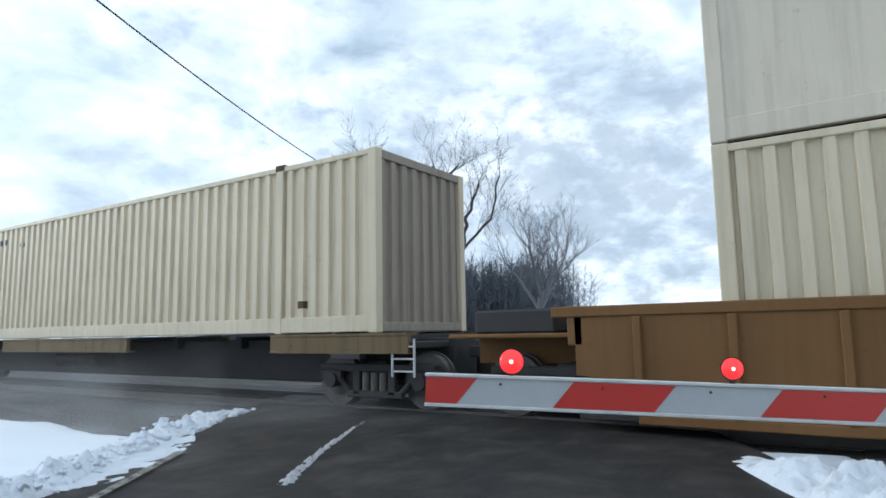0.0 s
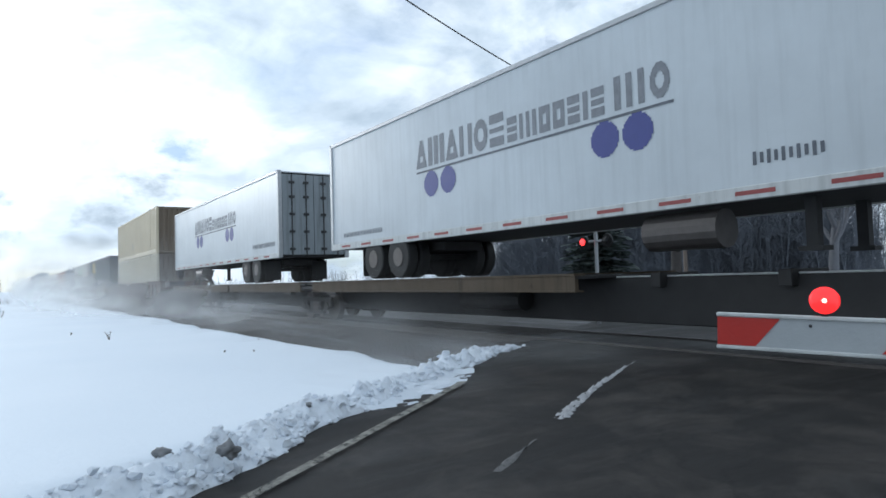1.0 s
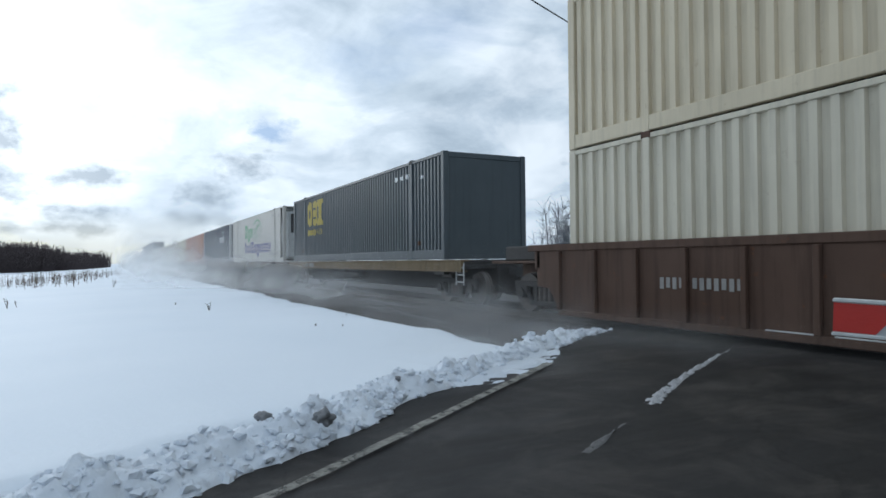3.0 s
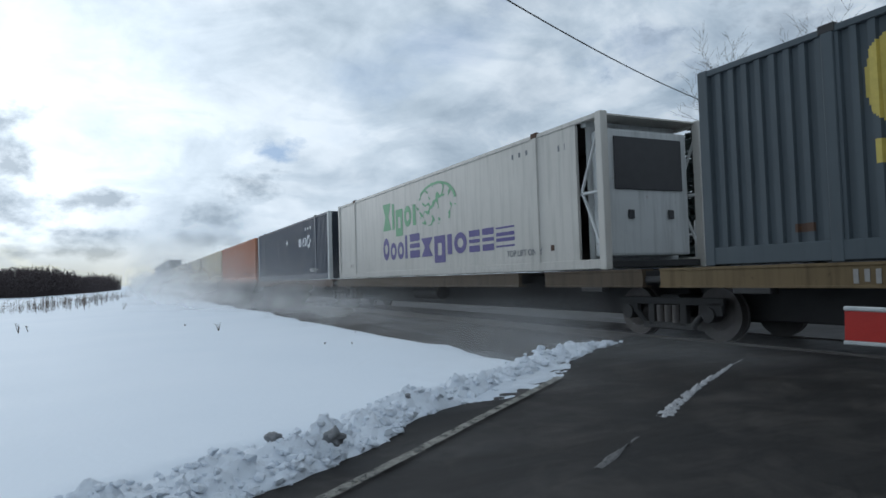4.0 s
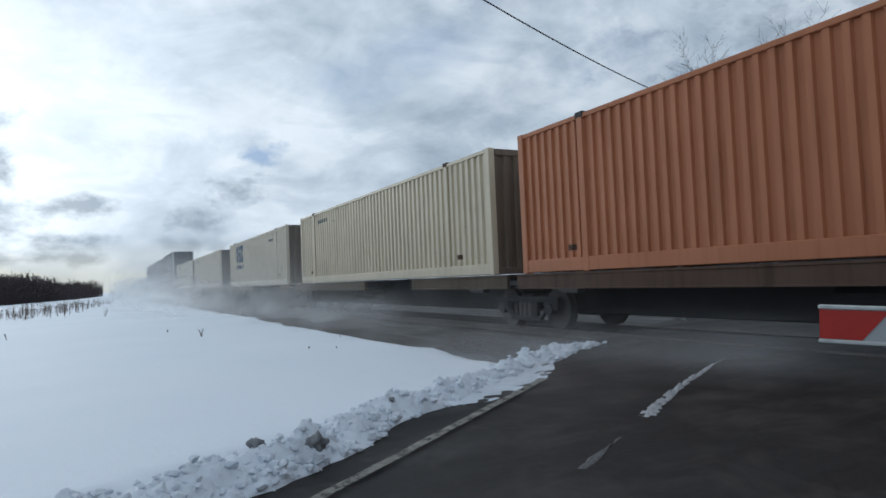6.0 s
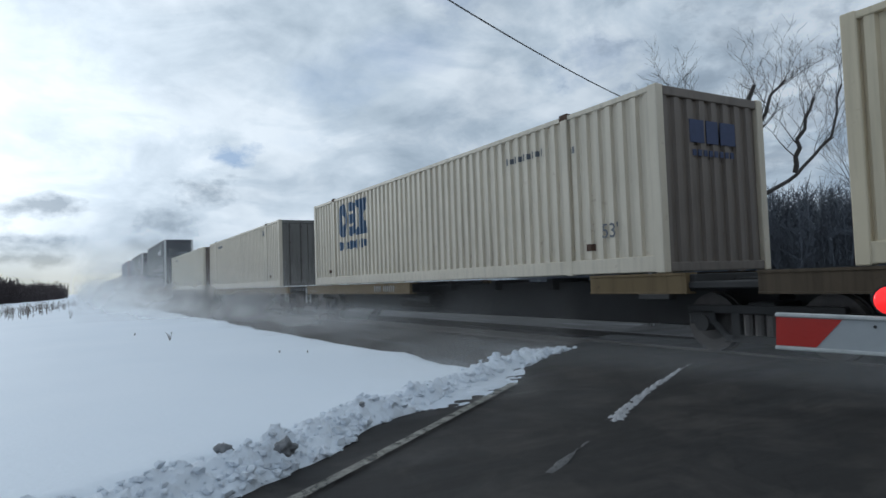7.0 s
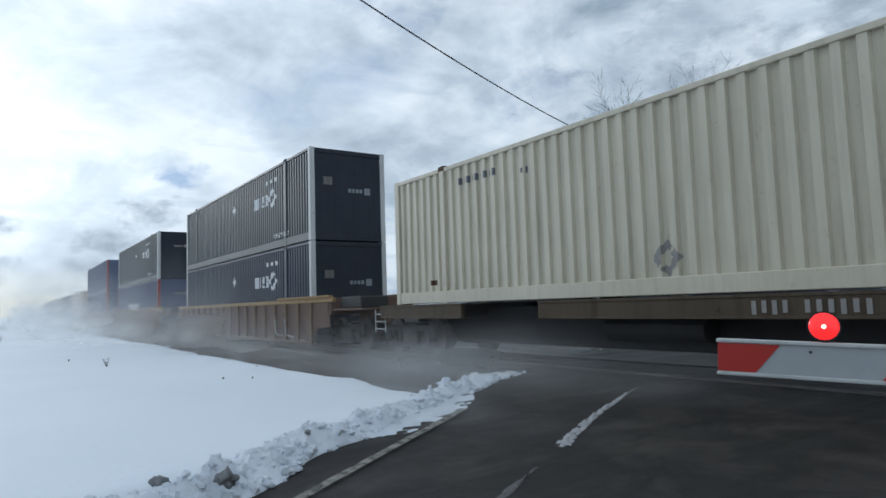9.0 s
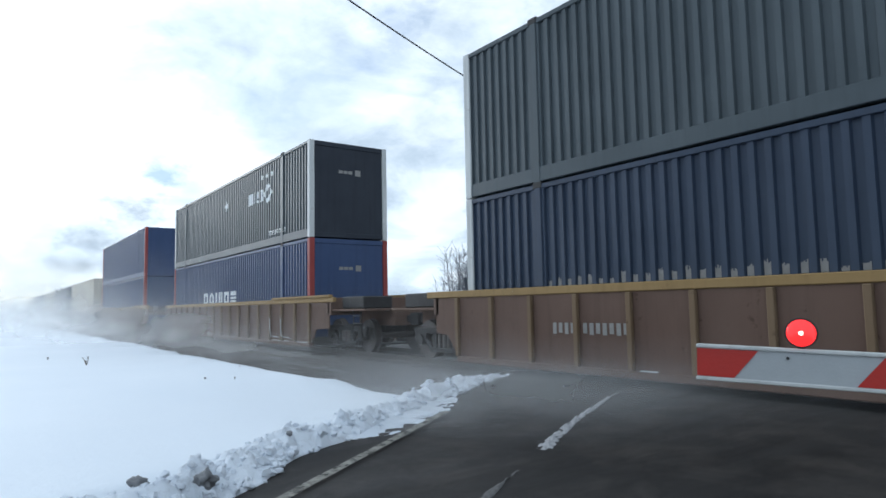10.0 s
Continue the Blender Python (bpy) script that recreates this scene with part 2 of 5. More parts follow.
def dust_material(name, strength, seed, low=False):
    """Blown snow in the air: thin, ragged, fading out to every side of its sheet, lit from both faces."""
    m, nt, sh = material(name)
    tc = nt.nodes.new("ShaderNodeTexCoord")
    uv = nt.nodes.new("ShaderNodeSeparateXYZ")
    link(nt, tc.outputs["UV"], uv.inputs[0])
    u, v = uv.outputs[0], uv.outputs[1]
    ends = ramp(nt, u, [(0.0, 0.0), (0.16, 0.24), (0.36, 0.8), (0.60, 1.0), (0.85, 0.9), (1.0, 0.35)])
    rise = ramp(nt, v, [(0.0, 0.75), (0.10, 1.0), (0.24, 0.62), (0.45, 0.26), (0.70, 0.08), (1.0, 0.0)])
    if low:
        ends = ramp(nt, u, [(0.0, 0.0), (0.18, 0.2), (0.42, 1.0), (0.58, 1.0), (0.82, 0.2), (1.0, 0.0)])
        rise = ramp(nt, v, [(0.0, 0.0), (0.18, 0.25), (0.42, 1.0), (0.58, 1.0), (0.82, 0.25), (1.0, 0.0)])
    for r in (ends, rise):
        r.node.color_ramp.interpolation = "EASE"
    mp = nt.nodes.new("ShaderNodeMapping")
    mp.inputs["Location"].default_value = (seed, seed * 2.3, seed * 0.7)
    mp.inputs["Scale"].default_value = (0.5, 0.5, 0.8)
    link(nt, tc.outputs["Object"], mp.inputs[0])
    rag = ramp(nt, noise_node(nt, mp.outputs[0], 0.8, 4, 0.5, 0.5), [(0.25, 0.35), (0.70, 1.0)])
    alpha = math_node(nt, "MULTIPLY", math_node(nt, "MULTIPLY", ends, rise), math_node(nt, "MULTIPLY", rag, strength))
    nt.nodes.remove(sh)
    face, back, clear = nt.nodes.new("ShaderNodeBsdfDiffuse"), nt.nodes.new("ShaderNodeBsdfTranslucent"), nt.nodes.new("ShaderNodeBsdfTransparent")
    face.inputs[0].default_value = back.inputs[0].default_value = (0.92, 0.93, 0.94, 1)
    both, veil = nt.nodes.new("ShaderNodeMixShader"), nt.nodes.new("ShaderNodeMixShader")
    link(nt, face.outputs[0], both.inputs[1])
    link(nt, back.outputs[0], both.inputs[2])
    link(nt, alpha, veil.inputs[0])
    link(nt, clear.outputs[0], veil.inputs[1])
    link(nt, both.outputs[0], veil.inputs[2])
    link(nt, veil.outputs[0], nt.nodes["Material Output"].inputs[0])
    return m


SNOW, BANK, ASPHALT, BALLAST = snow_material(), bank_material(), asphalt_material(), ballast_material()
EDGE_PAINT = streak_material("worn_edge_line", (0.26, 0.25, 0.22), 0.26, 0.60, 9.0)
PACKED = plain("packed_snow", (0.42, 0.42, 0.43), 0.85, 0, 0.45, 16.0, 0.8)
FAINT = plain("thin_packed_snow", (0.13, 0.127, 0.125), 0.85, 0, 0.5, 16.0, 0.8)
DIRT_ICE = plain("dirty_ice", (0.20, 0.205, 0.215), 0.7, 0, 0.55, 14.0, 0.9)
BEIGE = paint("beige_paint", (0.56, 0.485, 0.35), 0.5, 0.42, 0.18)
CREAM = paint("cream_paint", (0.55, 0.505, 0.40), 0.5, 0.40, 0.18)
OFFWHITE = paint("off_white_paint", (0.56, 0.50, 0.40), 0.5, 0.45, 0.3)
REEFER_WHITE = paint("reefer_white", (0.45, 0.43, 0.39), 0.5, 0.5, 0.12)
TRAILER_WHITE = paint("trailer_white", (0.50, 0.53, 0.55), 0.35, 0.22, 0.02)
NAVY = paint("navy_paint", (0.028, 0.042, 0.070), 0.5, 0.3, 0.04)
NAVY_GREY = paint("navy_grey_paint", (0.060, 0.075, 0.085), 0.5, 0.3, 0.04)
BLUE = paint("blue_paint", (0.038, 0.064, 0.14), 0.5, 0.4, 0.1)
ORANGE = paint("orange_paint", (0.40, 0.15, 0.068), 0.55, 0.4, 0.08)
RED_POST = paint("red_paint", (0.25, 0.045, 0.04), 0.55, 0.2, 0.1)
POST_WHITE = paint("post_white", (0.50, 0.51, 0.50), 0.55, 0.7, 0.5)
DOOR_GREY = paint("grimy_door", (0.15, 0.145, 0.135), 0.6, 0.7, 0.3)
DOOR_WHITE = paint("grimy_white_door", (0.24, 0.265, 0.28), 0.55, 0.8, 0.2, (0.06, 0.06, 0.06))
DECK_TAN = paint("deck_tan", (0.27, 0.175, 0.07), 0.7, 0.4, 0.4)
BEAM_BROWN = paint("beam_brown", (0.075, 0.055, 0.035), 0.8, 0.85, 0.8, (0.03, 0.02, 0.015))
BEAM_TAN = paint("beam_tan", (0.14, 0.10, 0.05), 0.8, 0.85, 0.8, (0.04, 0.025, 0.015))
RUST_BROWN = paint("rust_brown", (0.085, 0.05, 0.035), 0.85, 0.85, 0.7, (0.15, 0.06, 0.025))
WELL_BROWN = paint("well_brown", (0.125, 0.078, 0.058), 0.8, 0.35, 0.7, (0.055, 0.03, 0.02))
WELL_RIB = paint("well_rib", (0.17, 0.115, 0.068), 0.8, 0.4, 0.6, (0.06, 0.035, 0.02))
WELL_OCHRE = paint("well_ochre", (0.155, 0.078, 0.026), 0.75, 0.35, 0.5, (0.12, 0.055, 0.02))
CAR_BLACK = plain("car_black", (0.028, 0.027, 0.027), 0.75, 0, 0.4, 3.0)
STEEL = plain("wheel_steel", (0.10, 0.09, 0.085), 0.55, 0.6, 0.3)
RAIL_STEEL = plain("rail_steel", (0.09, 0.08, 0.075), 0.6, 0.4, 0.3)
REFLECTOR = plain("dull_reflector", (0.26, 0.05, 0.045), 0.5, 0, 0.3, 10)
MARK_GREY = plain("mark_grey", (0.26, 0.25, 0.235), 0.7, 0, 0.3, 12)
RUBBER = plain("rubber", (0.018, 0.018, 0.018), 0.8, 0, 0.3)
UNIT_DARK = plain("unit_dark", (0.03, 0.03, 0.032), 0.6)
MARK_WHITE = plain("mark_white", (0.72, 0.74, 0.75), 0.6, 0, 0.2, 12)
MARK_SLATE = plain("mark_slate", (0.19, 0.20, 0.22), 0.6, 0, 0.3, 12)
MARK_DARK = plain("mark_dark", (0.10, 0.11, 0.13), 0.6, 0, 0.2, 12)
MARK_BLUE = plain("mark_blue", (0.028, 0.075, 0.15), 0.6, 0, 0.25, 12)
MARK_VIOLET = plain("mark_violet", (0.055, 0.04, 0.19), 0.6, 0, 0.2, 12)
MARK_NAVY = plain("mark_navy", (0.04, 0.055, 0.12), 0.7, 0, 0.3, 12)
MARK_GREEN = plain("mark_green", (0.12, 0.32, 0.16), 0.6, 0, 0.25, 12)
MARK_GOLD = plain("mark_gold", (0.48, 0.38, 0.08), 0.6, 0, 0.25, 12)
DOT_BLUE = plain("dot_blue", (0.045, 0.055, 0.22), 0.5, 0, 0.1, 12)
STRIPE_RED = plain("stripe_red", (0.42, 0.022, 0.014), 0.35, 0, 0.12, 14, 0.1)
ARM_WHITE = plain("arm_white", (0.38, 0.40, 0.41), 0.35, 0, 0.1, 14, 0.1)
LAMP_BLACK = plain("lamp_black", (0.015, 0.015, 0.015), 0.5)
LENS_RED = glowing("lens_red", (1.0, 0.025, 0.025), 1.3)
LENS_CORE = glowing("lens_core", (1.0, 0.45, 0.35), 5.0)
LENS_FAR = glowing("lens_far", (1.0, 0.04, 0.04), 3.0)
BARK = plain("bark", (0.060, 0.052, 0.048), 0.9, 0, 0.35, 5.0, 0.7)
# bark lightened to grey: the haze before the second tree is in its colour
HAZED_BARK = plain("hazed_bark", (0.13, 0.13, 0.14), 0.9, 0, 0.3, 5.0, 0.6)
NEEDLE = plain("needle", (0.055, 0.072, 0.066), 0.8, 0, 0.45, 4.0)
# blue-grey of the misty air painted into the thicket
THICKET = plain("hazed_thicket", (0.125, 0.135, 0.155), 0.95, 0, 0.3, 1.5)
BRUSH = plain("bare_brush", (0.080, 0.065, 0.066), 0.9, 0, 0.4, 2.0)
WEED = plain("dry_weed", (0.11, 0.085, 0.065), 0.9, 0, 0.3, 5.0)
POLE_WOOD = plain("pole_wood", (0.14, 0.11, 0.09), 0.85, 0, 0.3, 4.0)
GALV = plain("galvanised", (0.42, 0.43, 0.44), 0.45, 0.6, 0.2)
TIE_WOOD = plain("tie_wood", (0.06, 0.05, 0.045), 0.9, 0, 0.4, 4.0)


# ---- building helpers ----
def put_box(bm, x0, x1, y0, y1, z0, z1, m=None):
    mat4 = Matrix.Translation(((x0 + x1) / 2, (y0 + y1) / 2, (z0 + z1) / 2)) @ Matrix.Diagonal((abs(x1 - x0), abs(y1 - y0), abs(z1 - z0), 1))
    return bmesh.ops.create_cube(bm, size=1, matrix=(m @ mat4) if m else mat4)["verts"]


def put_rod(bm, a, b, r0, r1=None, sides=8):
    a, b = Vector(a), Vector(b)
    d = b - a
    m = Matrix.Translation((a + b) / 2) @ d.to_track_quat("Z", "Y").to_matrix().to_4x4()
    bmesh.ops.create_cone(bm, cap_ends=True, segments=sides, radius1=r0, radius2=r0 if r1 is None else r1, depth=d.length, matrix=m)


def bevelled(bm, width, seg=1):
    bmesh.ops.bevel(bm, geom=list(bm.edges), offset=width, segments=seg, affect="EDGES", profile=0.6)
    return bm


def part(name, bm, mat, parent=None, label="", at=None, smooth=False):
    me = bpy.data.meshes.new(name)
    bm.to_mesh(me)
    bm.free()
    me.materials.append(mat)
    if smooth:
        for f in me.polygons:
            f.use_smooth = True
    ob = new(name, me)
    if parent:
        ob.parent = parent
    if at is not None:
        ob.matrix_basis = at
    if label:
        ob["label"] = label
    return ob


def box_part(name, dims, mat, parent, bev=0.0, label=""):
    bm = bmesh.new()
    put_box(bm, *dims)
    if bev:
        bevelled(bm, bev)
    return part(name, bm, mat, parent, label)


def mesh_part(name, verts, faces, mat, parent=None, smooth=False):
    me = bpy.data.meshes.new(name)
    me.from_pydata(verts, [], faces)
    me.materials.append(mat)
    if smooth:
        for f in me.polygons:
            f.use_smooth = True
    ob = new(name, me)
    if parent:
        ob.parent = parent
    return ob


# ---- lie of the land ----
ROAD_U = Vector((-math.sin(radians(29)), math.cos(radians(29)), 0))    # along the road, towards the track
ROAD_N = Vector((math.cos(radians(29)), math.sin(radians(29)), 0))     # across it
ROAD_L, ROAD_R = -3.6, 2.25
TRACK_Y, RAIL_Z = 9.0, 0.25


def smooth01(v):
    v = min(1.0, max(0.0, v))
    return v * v * (3 - 2 * v)


def road_z(y):
    if y < 9:
        return 0.22 * min(1.0, max(0.0, (y - 0.8) / 5.6))
    return 0.22 * (1 - 0.8 * smooth01((y - 12) / 14))


def across(s, n, z=0.0):
    p = ROAD_U * s + ROAD_N * n
    return Vector((p.x, p.y, z))


def wave(x, y, k, seed=0.0):
    return noise.noise(Vector((x * k, y * k, seed)))


def snow_z(x, y):
    far = smooth01((abs(x) + abs(y) - 30) / 120)
    z = 0.13 - 0.18 * far + 0.05 * wave(x, y, 0.16, 2) + 0.02 * wave(x, y, 0.7, 5)
    if -16 < y < 9:
        z -= 0.10 * smooth01((2 - y) / 10) * smooth01((-x - 4) / 5)
    return z


def ground_z(x, y):
    z = snow_z(x, y)
    edge = 5.25 + 0.28 * wave(x, 0, 0.5, 8) + 0.1 * wave(x, 0, 2.1, 9) + max(0.0, x + 12) * 0.03
    cut = smooth01((y - edge) / 0.5 + 0.5) * smooth01((22.5 + 0.3 * wave(x, 3, 0.5, 3) - y) / 0.5 + 0.5)
    z = z * (1 - cut) - 0.08 * cut
    n = x * ROAD_N.x + y * ROAD_N.y
    under = smooth01((n - ROAD_L + 0.55) / 0.3) * smooth01((ROAD_R + 0.45 - n) / 0.3)
    return z * (1 - under) + (road_z(y) - 0.1) * under


def build_ground():
    def axis(lo, hi, step, outer):
        a = list(np.arange(lo, hi + 0.01, step))
        left, right, d = [], [], step
        v = lo
        while v > -outer:
            d *= 1.3
            v -= d
            left.append(v)
        v, d = hi, step
        while v < outer:
            d *= 1.3
            v += d
            right.append(v)
        return left[::-1] + a + right
    xs, ys = axis(-44, 14, 0.25, 2500), axis(-10, 22, 0.25, 2500)
    verts = [(x, y, ground_z(x, y)) for y in ys for x in xs]
    w = len(xs)
    faces = [(j * w + i, j * w + i + 1, (j + 1) * w + i + 1, (j + 1) * w + i) for j in range(len(ys) - 1) for i in range(w - 1)]
    tagged(mesh_part("ground", verts, faces, SNOW, smooth=True), "smooth windblown snow field beside the railway", "snow field", kind="structure")


build_ground()


def build_road():
    verts, faces = [], []
    ss = list(np.arange(-30, 60, 0.5))
    ns = [ROAD_L - 0.5, ROAD_L, -2.4, -1.2, 0.0, 1.2, ROAD_R, ROAD_R + 0.4]
    for s in ss:
        for n in ns:
            p = across(s, n)
            crown = 0.02 * (1 - ((n + 0.7) / 3.0) ** 2)
            verts.append((p.x, p.y, road_z(p.y) + max(-0.03, crown) - 0.02))
    w = len(ns)
    for j in range(len(ss) - 1):
        for i in range(w - 1):
            faces.append((j * w + i, j * w + i + 1, (j + 1) * w + i + 1, (j + 1) * w + i))
    tagged(mesh_part("road", verts, faces, ASPHALT, smooth=True), "dark cracked asphalt road with salt stains", "road", kind="structure")
    verts, faces = [], []
    for i in range(112):
        s = -4 + 0.1 * i
        n = -3.07 - 0.073 * max(0.0, s - 3.0)
        for k, d in enumerate((-0.05, 0.05)):
            p = across(s, n + d + 0.012 * wave(s, k * 5.0, 2.4, 4))
            verts.append((p.x, p.y, road_z(p.y) + 0.012))
        if i:
            faces.append((2 * i - 2, 2 * i - 1, 2 * i + 1, 2 * i))
    tagged(mesh_part("edge_line", verts, faces, EDGE_PAINT), "worn pale edge line on the asphalt", "road marking", kind="structure")
    snow_streak("packed_snow_streak", 5.62, 9.0, -1.74, 0.088, 0.016, 21, PACKED, "streak of packed snow on the asphalt")
    snow_streak("packed_snow_streak", 4.15, 5.0, -1.77, 0.04, 0.006, 33, FAINT, "thin streak of packed snow on the asphalt")


def snow_streak(name, s0, s1, n_mid, width, height, seed, mat, label):
    """Snow trodden into a ragged low ridge: crumbs and gaps, thinning out towards the track."""
    ds, steps = 0.02, 14
    ss = np.arange(s0, s1, ds)
    verts, faces = [], []
    for s in ss:
        along = (s - s0) / (s1 - s0)
        body = smooth01(along / 0.04) * (1 - 0.85 * smooth01((along - 0.45) / 0.5))
        half = width * (0.62 - 0.25 * along) + 0.05 * wave(s, seed, 2.6, 3)
        mid = n_mid + 0.05 * wave(s, seed, 1.1, 6) + 0.03 * math.sin(s * 1.3 + seed)
        for k in range(steps + 1):
            f = 2 * k / steps - 1
            p = across(s, mid + f * half)
            crumbs = noise.fractal(Vector((p.x * 13, p.y * 13, seed)), 0.5, 2.1, 4)
            z = height * ((1 - f * f) * body * (0.95 + 2.2 * crumbs) - 0.80 + 0.7 * crumbs)
            verts.append((p.x, p.y, road_z(p.y) + 0.004 + z))
    w = steps + 1
    for j in range(len(ss) - 1):
        for k in range(steps):
            faces.append((j * w + k, j * w + k + 1, (j + 1) * w + k + 1, (j + 1) * w + k))
    tagged(mesh_part(name, verts, faces, mat, smooth=True), label, "snow", kind="structure")


build_road()


def bank_height(s, n, toe, width, height, side, seed, s0, s1):
    """Height of a ploughed ridge at s along and n across the road: broken clods heaped highest a third of the way in."""
    f = side * (n - toe) / width
    p = across(s, n)
    fade = smooth01((s1 - s) / 2.2) * smooth01((s - s0) / 0.6)
    f = min(1.0, max(0.0, f))
    base = road_z(p.y) * (1 - f) + snow_z(p.x, p.y) * f - 0.03 - 0.06 * (f <= 0 or f >= 1)
    env = math.sin(math.pi * min(1.0, f * 1.1) ** 0.75) * fade if f < 0.91 else 0.0
    lump = noise.fractal(Vector((p.x * 2.2, p.y * 2.2, seed)), 0.8, 2.1, 4)
    near_big = noise.voronoi(Vector((p.x * 5.5, p.y * 5.5, seed)))[0]
    near_small = noise.voronoi(Vector((p.x * 13.0, p.y * 13.0, seed + 3)))[0]
    clod = max(0.0, near_big[1] - near_big[0]) * 0.125 + max(0.0, near_small[1] - near_small[0]) * 0.055
    return base + env * (height * (0.8 + 0.9 * lump) + clod * (0.8 + lump)) + 0.02 * math.sin(math.pi * f) * fade


def build_bank(name, s0, s1, toe, width, height, side, seed, label):
    """A ploughed ridge beside the road. side -1: to its left."""
    ds, steps = 0.028, int(width / 0.028)
    ss = np.arange(s0, s1, ds)
    verts, faces = [], []
    for s in ss:
        t0 = toe(s)
        for k in range(steps + 1):
            n = t0 + side * width * k / steps
            p = across(s, n)
            verts.append((p.x, p.y, bank_height(s, n, t0, width, height, side, seed, s0, s1)))
    w = steps + 1
    for j in range(len(ss) - 1):
        for k in range(steps):
            faces.append((j * w + k, j * w + k + 1, (j + 1) * w + k + 1, (j + 1) * w + k))
    return tagged(mesh_part(name, verts, faces, BANK, smooth=True), label, "snow bank", kind="structure")


def left_toe(s):
    return -3.53 - 0.27 * smooth01((s - 3.9) / 1.0) - 0.04 * smooth01((s - 6) / 2) + 0.10 * wave(s, 0, 1.1, 7) + 0.06 * wave(s, 0, 3.7, 1)


def right_toe(s):
    return 2.2 + 0.08 * wave(s, 3, 1.1, 7)


LEFT_BANK = (0.82, 0.085, -1, 3.0, -3.0, 11.0)
build_bank("snow_bank", -3.0, 11.0, left_toe, 0.82, 0.085, -1, 3.0, "low ploughed snow bank with grey frozen clods")
build_bank("snow_bank", -2.0, 6.9, right_toe, 1.3, 0.22, 1, 8.0, "ploughed snow bank on the other road edge")


def blown_drift():
    """Snow blown off the bank's end that lies thinly over the edge of the road."""
    s0, s1, steps = 5.2, 9.6, 40
    ss = np.arange(s0, s1, 0.035)
    verts, faces = [], []
    for s in ss:
        reach = -3.95 + 0.55 * smooth01((s - 5.2) / 0.9) * (1 - 0.85 * smooth01((s - 7.0) / 2.0)) + 0.12 * wave(s, 2, 1.5, 5) + 0.05 * wave(s, 2, 5.0, 9)
        for k in range(steps + 1):
            f = k / steps
            n = -4.35 + (reach + 4.35) * f
            p = across(s, n)
            rag = noise.fractal(Vector((p.x * 5, p.y * 5, 6.0)), 0.7, 2.1, 4)
            thick = 0.046 * (1 - f ** 1.6) * smooth01((s - s0) / 0.5) * smooth01((s1 - s) / 1.2) + 0.03 * rag * (0.25 + f)
            verts.append((p.x, p.y, road_z(p.y) - 0.022 + thick))
    w = steps + 1
    for j in range(len(ss) - 1):
        for k in range(steps):
            faces.append((j * w + k, j * w + k + 1, (j + 1) * w + k + 1, (j + 1) * w + k))
    tagged(mesh_part("thin_drift", verts, faces, BANK, smooth=True), "thin drifted snow over the road edge", "snow", kind="structure")


blown_drift()


def rock(bm, centre, r, rng, squash=0.75, fine=1):
    m = Matrix.Translation(centre) @ Euler((rng.random() * 6, rng.random() * 6, rng.random() * 6)).to_matrix().to_4x4()
    verts = bmesh.ops.create_icosphere(bm, subdivisions=fine, radius=r, matrix=m)["verts"]
    off = Vector((rng.random() * 50, rng.random() * 50, 0))
    for v in verts:
        d = v.co - centre
        k = 1 + 0.75 * noise.noise(d * (1.3 / r) + off) + 0.45 * noise.noise(d * (3.1 / r) + off)
        v.co = centre + Vector((d.x * k, d.y * k, d.z * k * squash))


def scatter_clods():
    rng = random.Random(5)
    for count in range(4):
        bm = bmesh.new()
        for i in range(330):
            s = 1.2 + 9.4 * rng.random() ** 1.15
            f = rng.random() ** 1.25
            n = left_toe(s) + 0.03 - 0.80 * f
            r = (0.010 + 0.048 * rng.random() ** 2.2) * (1.1 - 0.55 * f)
            p = across(s, n)
            p.z = bank_height(s, n, left_toe(s), *LEFT_BANK) + r * 0.35
            rock(bm, p, r, rng)
        tagged(part("snow_clods", bm, BANK), "loose frozen snow clods on the bank", "snow clods", kind="stuff")
    rng = random.Random(9)
    for x, y, z, r in [(-4.85, 1.36, 0.205, 0.066), (-5.12, 0.96, 0.185, 0.056), (-6.0, 2.45, 0.22, 0.03)]:
        bm = bmesh.new()
        rock(bm, Vector((x, y, z)), r, rng, 0.85, 3)
        tagged(part("ice_clod", bm, DIRT_ICE, smooth=True), "dirty grey frozen clod on the snow bank", "ice clod", "dirty clods")


scatter_clods()


